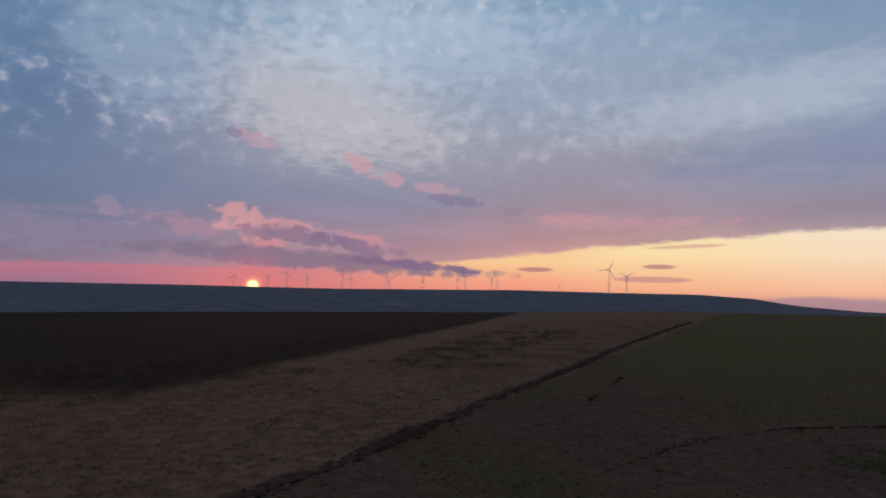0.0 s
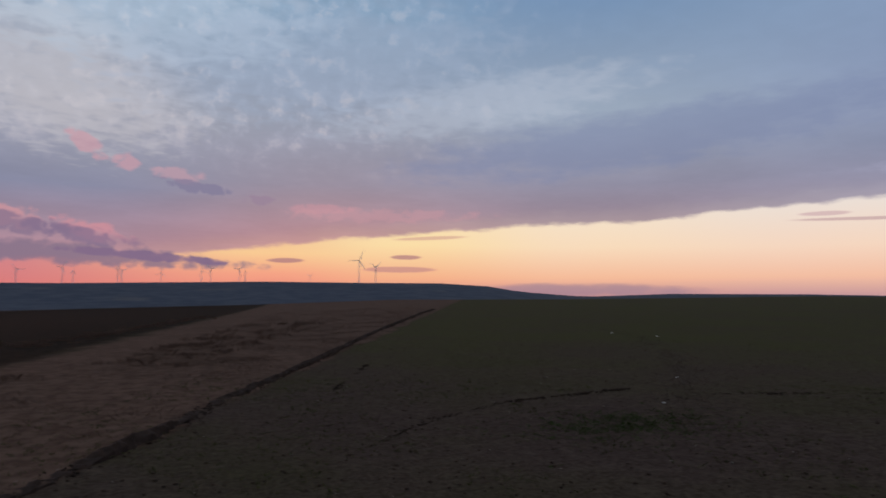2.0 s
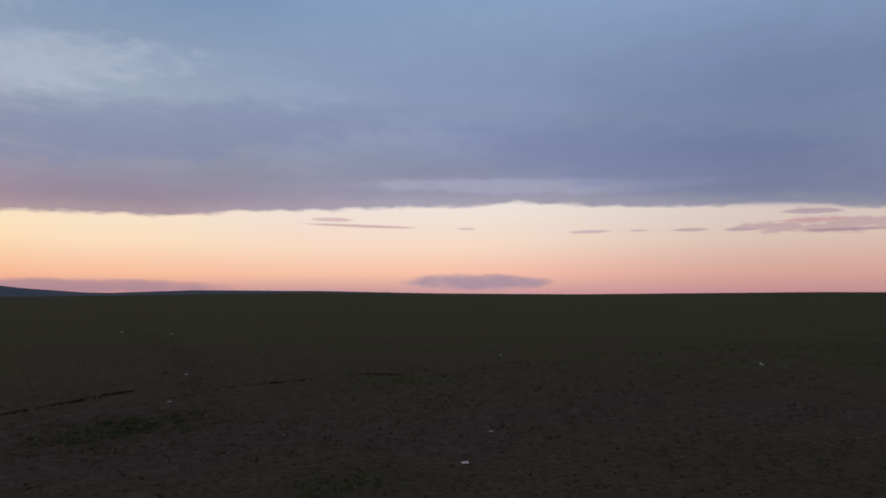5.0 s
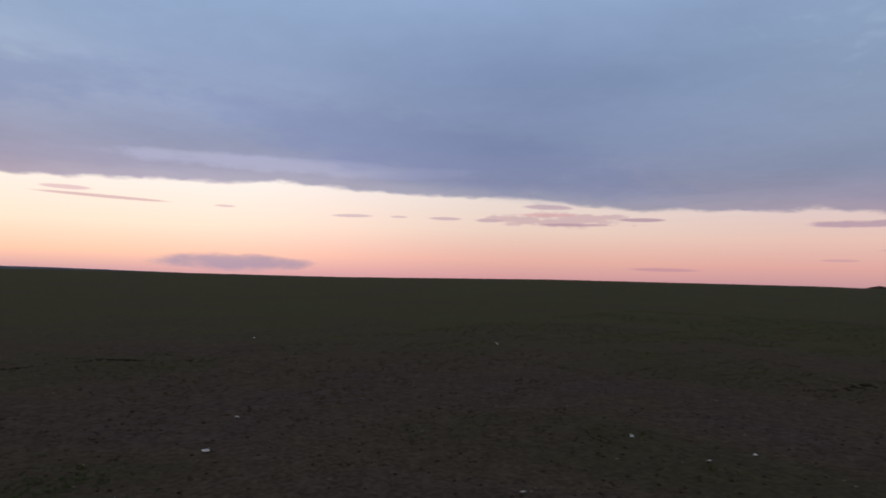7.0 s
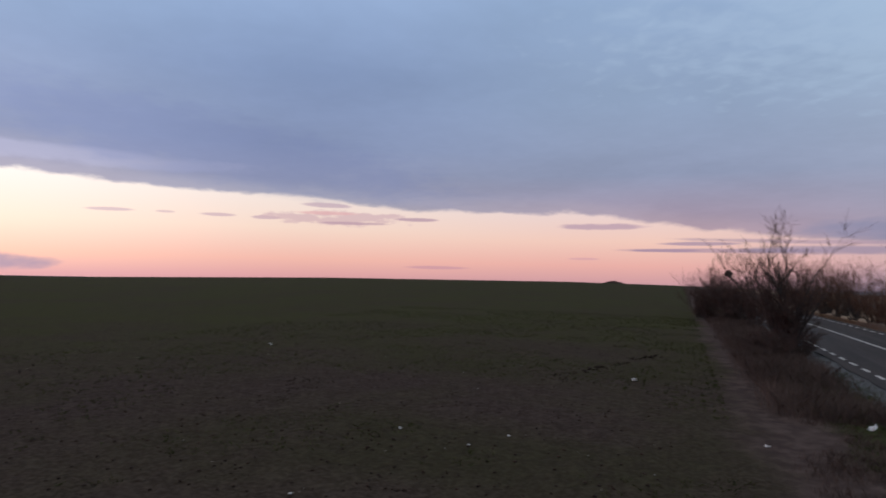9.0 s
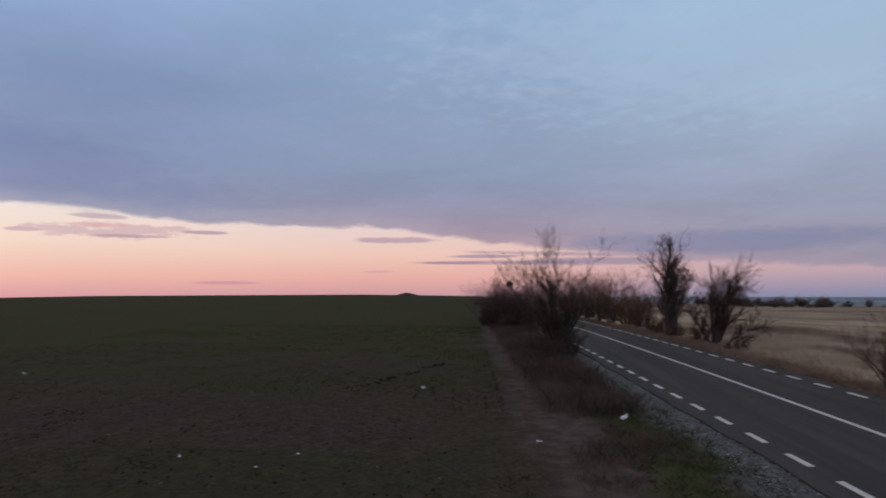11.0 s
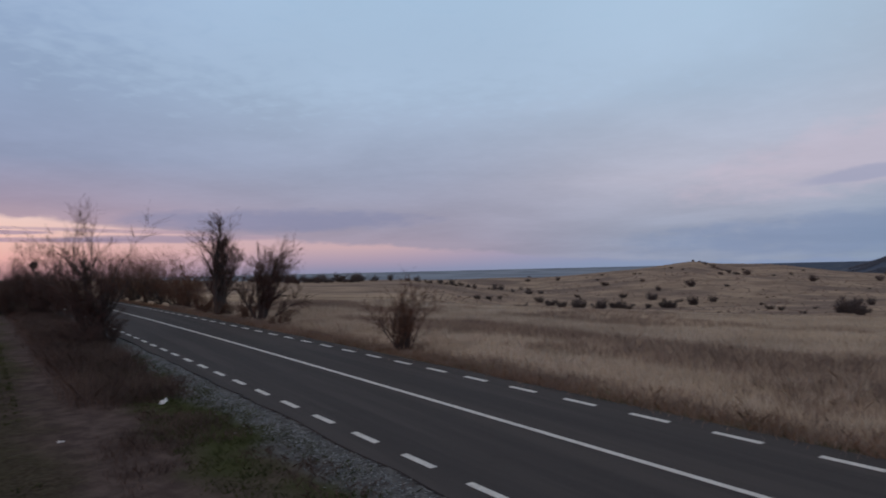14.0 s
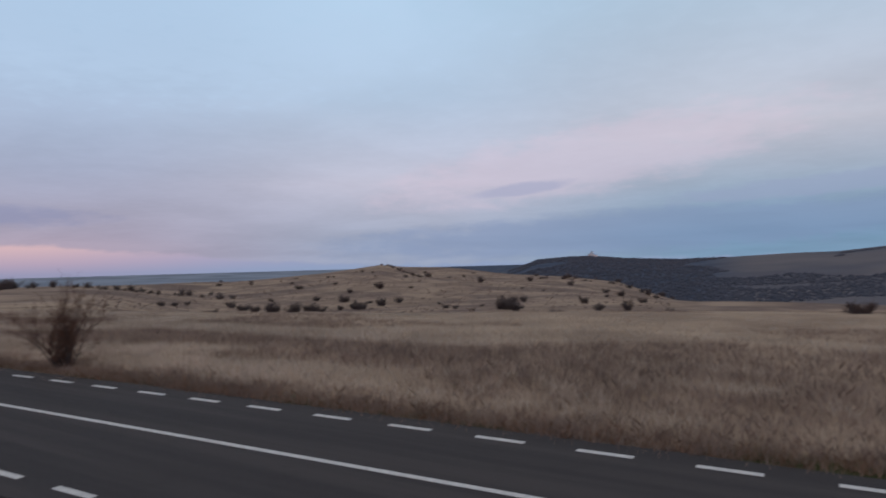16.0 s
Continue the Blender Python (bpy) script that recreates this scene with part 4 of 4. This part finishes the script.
# ---------------------------------------------------------------- grass and stalks
def blades(name, xy, heights, width, mat, label, category, per=4, spread=0.12, lean=0.35, seed=1):
    """Many thin upright blades, in tufts round the plan points xy."""
    g = np.random.default_rng(seed)
    xy = np.repeat(np.asarray(xy) * SPAN, per, axis=0)
    h = np.repeat(np.asarray(heights), per) * g.uniform(0.6, 1.1, len(xy))
    xy = xy + g.normal(0, spread, xy.shape)
    z = land_height(xy[:, 0], xy[:, 1]) - 0.03
    t = g.uniform(0, 2 * np.pi, len(xy))
    w = width * g.uniform(0.6, 1.3, len(xy)) * 0.5
    bend = g.normal(0, lean, (len(xy), 2)) * h[:, None]
    foot = np.column_stack([xy, z])
    side = np.column_stack([np.cos(t) * w, np.sin(t) * w, 0 * w])
    tip = foot + np.column_stack([bend, h])
    mid = foot + np.column_stack([bend * 0.35, h * 0.55])
    tri = np.stack([foot - side, foot + side, mid + side * 0.8, tip, mid - side * 0.8], 1).reshape(-1, 3)
    ob = fast_mesh(name, tri, 5, mat)
    return tagged(ob, label, category, kind="stuff")


def field_noise(x, y, scale, seed):
    return np.array([noise.fractal(Vector((a * scale, b * scale, seed)), 0.6, 2.0, 3) for a, b in zip(x, y)])


G = np.random.default_rng(12)


def uw(u, w):
    """Plan coordinates from distance along and across the road."""
    return np.column_stack([u * ROAD_D.x + w * ROAD_N.x, u * ROAD_D.y + w * ROAD_N.y])


# pale meadow grass past the road, thinner far off
n = 56000
w = -11.0 - 40 * G.uniform(0, 1, n) ** 1.5
u = G.uniform(-40, 52, n)
xy = uw(u, w)
k = field_noise(u * 0.35, w, 0.13, 1.0)
k2 = field_noise(u, w, 0.5, 2.0)
pale = (k + 0.25 * k2 > -0.2 + 0.55 * np.exp(-((w + 19) / 4.8) ** 2) * np.clip(k2 * 0.6 + 1.0, 0, 1.4)) & (w < -12.2 + k2)
low_far = np.clip(1.25 + (w + 11) / 26, 0.3, 1.0)
blades("meadow_grass", xy[pale], (0.28 + 0.2 * np.clip(k[pale], 0, 1)) * low_far[pale], 0.011, M_STRAW, "tall pale dry meadow grass past the road", "grass", 9, 0.26, 0.3, 21)
brown = ~pale
blades("meadow_weeds", xy[brown], np.where(w[brown] > -14, 0.26, 0.36) * low_far[brown], 0.011, M_BRUSH, "dark brown dead weeds in the dry meadow", "weeds", 9, 0.26, 0.3, 22)
# low fringe right along the far road edge
u, w = G.uniform(-35, 70, 7000), -10.85 - np.abs(G.normal(0, 0.45, 7000))
blades("verge_grass", uw(u, w), G.uniform(0.08, 0.3, 7000), 0.018, M_FRINGE, "short rusty dry grass fringe along the asphalt", "grass", 4, 0.1, 0.5, 23)
# feathery pale tussocks standing over the brown strip by the road
n = 420
u, w = G.uniform(-32, 30, n), -11.7 - 3.2 * G.uniform(0, 1, n) ** 1.4
k = field_noise(u, w, 0.22, 6.0)
keep = k > -0.05
blades("tussock_grass", uw(u[keep], w[keep]), G.uniform(0.3, 0.55, keep.sum()), 0.009, M_STRAW, "feathery pale tussocks beside the far road edge", "grass", 46, 0.11, 0.34, 53)
# dead stalks on the near verge
u = G.uniform(1, 66, 9000)
w = -1.9 - 2.4 * G.uniform(0, 1, 9000) ** 0.9
k = field_noise(u, w, 0.35, 9.0)
keep = k > -0.05 - 0.4 * (u > 17)
u, w, k = u[keep], w[keep], k[keep]
blades("dead_stalks", uw(u, w), np.where(u > 17, 0.5, 0.16) + 0.25 * np.clip(k, 0, 1), 0.014, M_STALK, "dark purplish-brown dead stalks along the verge", "weeds", 5, 0.15, 0.4, 24)
u, w = G.uniform(0, 60, 9000), G.uniform(-5.0, -2.9, 9000)
k = field_noise(u, w, 0.3, 11.0)
keep = (k > -0.1) & (u < 26)
blades("verge_turf", uw(u[keep], w[keep]), G.uniform(0.04, 0.12, keep.sum()), 0.02, M_GREEN, "short green and brown turf beside the road", "grass", 6, 0.14, 0.7, 25)
blades("dry_turf", uw(u[~keep], w[~keep]), G.uniform(0.05, 0.16, (~keep).sum()), 0.018, M_STALK, "brown dry turf beside the road", "grass", 5, 0.14, 0.8, 26)

# matted dead grass between the two fields
n = 16000
y = 6 + 105 * G.uniform(0, 1, n) ** 1.7
right = (y - 20) * 0.463 + 1.5
x = right - np.abs(G.uniform(0, 1, n)) * np.where(y < 30, 26, 9 + 0.245 * (y - 28))
xy = np.column_stack([x, y])
k = field_noise(x, y, 0.25, 3.0)
keep = k > -0.25
blades("matted_grass", xy[keep], 0.07 + 0.16 * np.clip(k[keep] + 0.2, 0, 1), 0.014, M_MAT, "matted dead brown grass between the fields", "grass", 6, 0.25, 0.6, 27)

# tussocks, ragged along the edge of the ploughed land and strewn over the strip
ex = np.interp(np.linspace(0, 1, 260) ** 1.3, [0, 0.25, 0.6, 1], [-17.5, -13.0, -6.0, 2.5]) + G.normal(0, 0.9, 260)
ey = np.interp(np.linspace(0, 1, 260) ** 1.3, [0, 0.25, 0.6, 1], [20.0, 29.0, 58.0, 100.0]) + G.normal(0, 2.0, 260)
sy = 9 + 60 * G.uniform(0, 1, 240) ** 1.4
sx = (sy - 20) * 0.463 + 0.5 - G.uniform(0.5, 1, 240) * np.where(sy < 30, 18, 9 + 0.2 * (sy - 28))
xy = np.column_stack([np.concatenate([ex, sx]), np.concatenate([ey, sy])])
blades("tussocks", xy, G.uniform(0.14, 0.40, len(xy)), 0.014, M_MAT, "brown tussocks of dead grass at the ploughed edge", "grass", 60, 0.26, 0.6, 54)
# young crop, in drilled rows near the verge
n = 22000
u, w = G.uniform(-12, 55, n), -1.0 + 24 * G.uniform(0, 1, n) ** 1.3
w = np.round(w / 0.22) * 0.22 + G.normal(0, 0.02, n)
xy = uw(u, w)
k = field_noise(xy[:, 0], xy[:, 1], 0.12, 5.0)
r = np.hypot(xy[:, 0], xy[:, 1])
keep = (k + (r - 18) * 0.012 > 0.02) & (r > 4)
blades("crop", xy[keep], np.full(keep.sum(), 0.09), 0.02, M_GREEN, "young green winter crop in drilled rows", "crop", 4, 0.05, 0.7, 28)
# brighter green weeds in the bare corner
cx = np.concatenate([G.normal(9.6, 1.3, 620), G.normal(8.7, 0.6, 90)])
cy = np.concatenate([G.normal(13.2, 0.7, 620), G.normal(6.8, 0.4, 90)])
blades("green_weeds", np.column_stack([cx, cy]), np.full(len(cx), 0.09), 0.025, M_WEED, "patch of bright green low weeds on bare soil", "weeds", 5, 0.08, 0.9, 29)


# ---------------------------------------------------------------- clods, gravel
def lumps(name, xy, sizes, mat, label, category, seed, flat=0.6, parent=None):
    """Small uneven stones or clods, each an eight-faced lump."""
    g = np.random.default_rng(seed)
    xy = np.asarray(xy) * SPAN
    n = len(xy)
    s = np.asarray(sizes)[:, None, None]
    base = np.array([(1, 0, 0), (0, 1, 0), (-1, 0, 0), (0, -1, 0), (0, 0, 1), (0, 0, -0.6)], float)
    v = base[None] * s * g.uniform(0.6, 1.25, (n, 6, 1))
    v[:, :, 2] *= flat
    t = g.uniform(0, 2 * np.pi, n)
    c, sn = np.cos(t)[:, None], np.sin(t)[:, None]
    vx = v[:, :, 0] * c - v[:, :, 1] * sn
    vy = v[:, :, 0] * sn + v[:, :, 1] * c
    z = land_height(xy[:, 0], xy[:, 1])
    pts = np.stack([vx + xy[:, :1], vy + xy[:, 1:], v[:, :, 2] + z[:, None] + 0.01], -1)
    idx = np.array([(0, 1, 4), (1, 2, 4), (2, 3, 4), (3, 0, 4), (1, 0, 5), (2, 1, 5), (3, 2, 5), (0, 3, 5)])
    tri = (idx[None] + 6 * np.arange(n)[:, None, None]).reshape(-1, 3)
    me = bpy.data.meshes.new(name)
    me.vertices.add(6 * n)
    me.vertices.foreach_set("co", pts.astype(np.float32).ravel())
    me.loops.add(tri.size)
    me.loops.foreach_set("vertex_index", tri.astype(np.int32).ravel())
    me.polygons.add(len(tri))
    me.polygons.foreach_set("loop_start", np.arange(0, tri.size, 3, dtype=np.int32))
    me.materials.append(mat)
    me.update(calc_edges=True)
    ob = new(name, me)
    return tagged(ob, label, category, kind="stuff")


a = G.uniform(radians(-35), radians(122), 210)
r = 5 + 30 * G.uniform(0, 1, 210) ** 1.3
lumps("pebbles", np.column_stack([r * np.sin(a), r * np.cos(a)]), G.uniform(0.012, 0.03, 210), M_STONE, "small pale stones strewn over the soil", "stones", 33)

u, w = G.uniform(-8, 40, 15000), -4.95 + np.clip(G.normal(0, 0.26, 15000), -0.4, 0.9)
lumps("gravel", uw(u, w), G.uniform(0.008, 0.028, 15000), M_GRAVEL, "grey gravel shoulder beside the asphalt", "gravel", 31)

a = G.uniform(radians(-35), radians(118), 6000)
r = 5 + 38 * G.uniform(0, 1, 6000) ** 1.5
xy = np.column_stack([r * np.sin(a), r * np.cos(a)])
xy = xy[-0.907 * xy[:, 0] + 0.42 * xy[:, 1] < 7.04]
lumps("soil_clods", xy, G.uniform(0.015, 0.055, len(xy)), M_CLOD, "small dark clods of soil on the field", "soil", 32)


def along(points, n, jitter, seed):
    g = np.random.default_rng(seed)
    p = np.asarray(points, float)
    d = np.concatenate([[0], np.cumsum(np.hypot(*np.diff(p, axis=0).T))])
    t = g.uniform(0, d[-1], n)
    return np.column_stack([np.interp(t, d, p[:, 0]), np.interp(t, d, p[:, 1])]) + g.normal(0, jitter, (n, 2))


def furrow(name, points, n, jitter, size, label, seed):
    at = along(points, n, jitter, seed)
    size = size * np.clip(0.75 + 1.6 * field_noise(at[:, 0], at[:, 1], 0.45, seed), 0.12, 1.15)
    return lumps(name, at, np.random.default_rng(seed).uniform(0.4, 1.0, n) * size, M_DARK, label, "furrow", seed, 0.8)


DITCH = ((-3.6, 8.8), (-2.2, 11.9), (-0.1, 16.4), (1.5, 20.7), (3.3, 24.6), (8.1, 35.8), (12.3, 45.8), (27.7, 79.6), (36, 97))


def cut_bank(points, label):
    """Stand-in for the ditch's dark line at the ploughed edge: a low, ragged bank of dark soil, steep on the field's
    side.
    """
    p = np.asarray(points, float)
    d = np.concatenate([[0], np.cumsum(np.hypot(*np.diff(p, axis=0).T))])
    t = np.linspace(0, d[-1], 620)
    x, y = np.interp(t, d, p[:, 0]), np.interp(t, d, p[:, 1])
    wave = field_noise(x, y, 0.5, 2.0)
    tall = np.clip(0.75 + 1.1 * field_noise(x, y, 0.3, 8.0), 0.15, 1.5)
    rows = []
    for off, up in ((-0.42, -0.03), (-0.20, 0.10), (-0.02, 0.15), (0.10, 0.08), (0.16, -0.04)):
        jag = np.random.default_rng(int(off * 100) + 60).normal(0, 0.035, len(t))
        px, py = (x + (off + 0.12 * wave + jag) * 0.91) * SPAN, (y - (off + 0.12 * wave + jag) * 0.42) * SPAN
        rows.append(np.column_stack([px, py, land_height(px, py) + up * (tall if up > 0 else 1.0) + (jag if up > 0 else 0)]))
    verts = np.stack(rows, 1).reshape(-1, 3)
    faces = [(5 * i + k, 5 * i + k + 1, 5 * i + k + 6, 5 * i + k + 5) for i in range(len(t) - 1) for k in range(4)]
    ob = mesh_object("bank", verts, [f[::-1] for f in faces], M_DARK)
    return tagged(ob, label, "bank", kind="stuff")


# added dark bank where the ditch's trough would run
cut_bank(DITCH, "low ragged dark soil bank standing in for the ditch")
furrow("ditch", ((-3.6, 8.8), (-2.2, 11.9), (-0.1, 16.4), (1.5, 20.7), (3.3, 24.6), (8.1, 35.8), (12.3, 45.8), (27.7, 79.6), (36, 97)), 3500, 0.16, 0.09,
       "dark broken ditch of turned soil between the fields", 41)
furrow("furrow", ((4.1, 19.9), (7.2, 27.2)), 200, 0.06, 0.07, "short dark wheel furrow in the field", 42)
furrow("furrow", ((3.6, 13.2), (5.7, 15.3), (8.7, 17.0), (12.9, 17.7)), 260, 0.07, 0.065, "curved dark wheel furrow in the field", 43)
furrow("furrow", ((11.2, 16.2), (14.7, 15.9), (19.5, 14.0), (20.4, 11.4)), 240, 0.09, 0.07, "curved dark wheel furrow in the field", 44)
furrow("furrow", ((18.6, -5.9), (21.9, -8.8), (25.2, -13.0)), 130, 0.18, 0.10, "broken row of dark clods in the crop", 45)
furrow("clod", ((21.1, -2.3), (21.3, -2.25)), 14, 0.05, 0.16, "single dark clod lying on the field", 46)
furrow("furrow", ((14, 3.0), (17, 1.0), (20.5, 0.5)), 150, 0.3, 0.05, "faint curved line of soil clods", 47)


track = along(((31, 46), (27.5, 36), (20, 24), (15.5, 18), (12.5, 14.5)), 1500, 0.45, 48)
lumps("wheel_track", track, np.random.default_rng(48).uniform(0.02, 0.05, 1500), M_TRACK, "faint pale wheel track crossing the field", "track", 48, 0.5)
b = G.uniform(152, 198, 4200)
r = G.uniform(85, 300, 4200)
lumps("slope_tufts", np.column_stack([r * np.sin(np.radians(b)), r * np.cos(np.radians(b))]), G.uniform(0.12, 0.42, 4200), M_BRUSH, "small brown tufts dotted over the dry slope", "tufts", 52, 0.8)


# ---------------------------------------------------------------- litter
def litter(x, y, size, seed):
    rng = random.Random(seed)
    verts, faces = [], []
    n = 5
    for i in range(n):
        for j in range(n):
            verts.append(Vector(((i / (n - 1) - 0.5) * size + rng.gauss(0, size * 0.08), (j / (n - 1) - 0.5) * size * 0.7 + rng.gauss(0, size * 0.08), 0.02 + abs(rng.gauss(0.2, 0.22)) * size)))
    for i in range(n - 1):
        for j in range(n - 1):
            a = i * n + j
            faces.append((a, a + n, a + n + 1, a + 1))
    ob = mesh_object("litter", verts, faces, M_LITTER)
    ob.location = spot(x, y)
    ob.rotation_euler = (0, 0, rng.uniform(0, 6))
    solid = ob.modifiers.new("thick", "SOLIDIFY")
    solid.thickness = 0.006
    return tagged(ob, "crumpled scrap of white litter on the ground", "litter", "scraps of litter")


for i, (x, y, size) in enumerate(((27.9, 39.6, 0.24), (28.4, 35.5, 0.18), (16.1, 19.2, 0.10), (13.2, 6.3, 0.12), (10.7, 5.6, 0.16), (19.3, -9.1, 0.26), (13.7, -1.5, 0.10), (9.9, 0.4, 0.09),
                                  (27.7, 12.7, 0.10), (29.2, 2.3, 0.16), (12.7, -11.2, 0.30), (11.7, -8.1, 0.15), (12.9, -3.5, 0.09), (12.3, -2.6, 0.08), (29.7, 2.4, 0.12), (12.2, 15.1, 0.10))):
    litter(x, y, size * 0.72, i)

# ---------------------------------------------------------------- woods on the far hill
n = 24000
b = G.uniform(185, 222, n)
r = 560 + 950 * G.uniform(0, 1, n) ** 0.8
k = field_noise(r * np.sin(np.radians(b)), r * np.cos(np.radians(b)), 0.004, 7.0)
keep = k > -0.3 + 0.9 * ease((b - 197) / 7) * ease((r - 950) / 250) + 0.5 * ease((b - 203) / 8) * ease((800 - r) / 150)
xy = np.column_stack([r * np.sin(np.radians(b)), r * np.cos(np.radians(b))])[keep]
lumps("wood", xy, G.uniform(1.5, 3.8, keep.sum()), M_HAZY_WOOD, "dark bare woodland on the far hillside, haze in its colour", "woods", 51, 0.9)
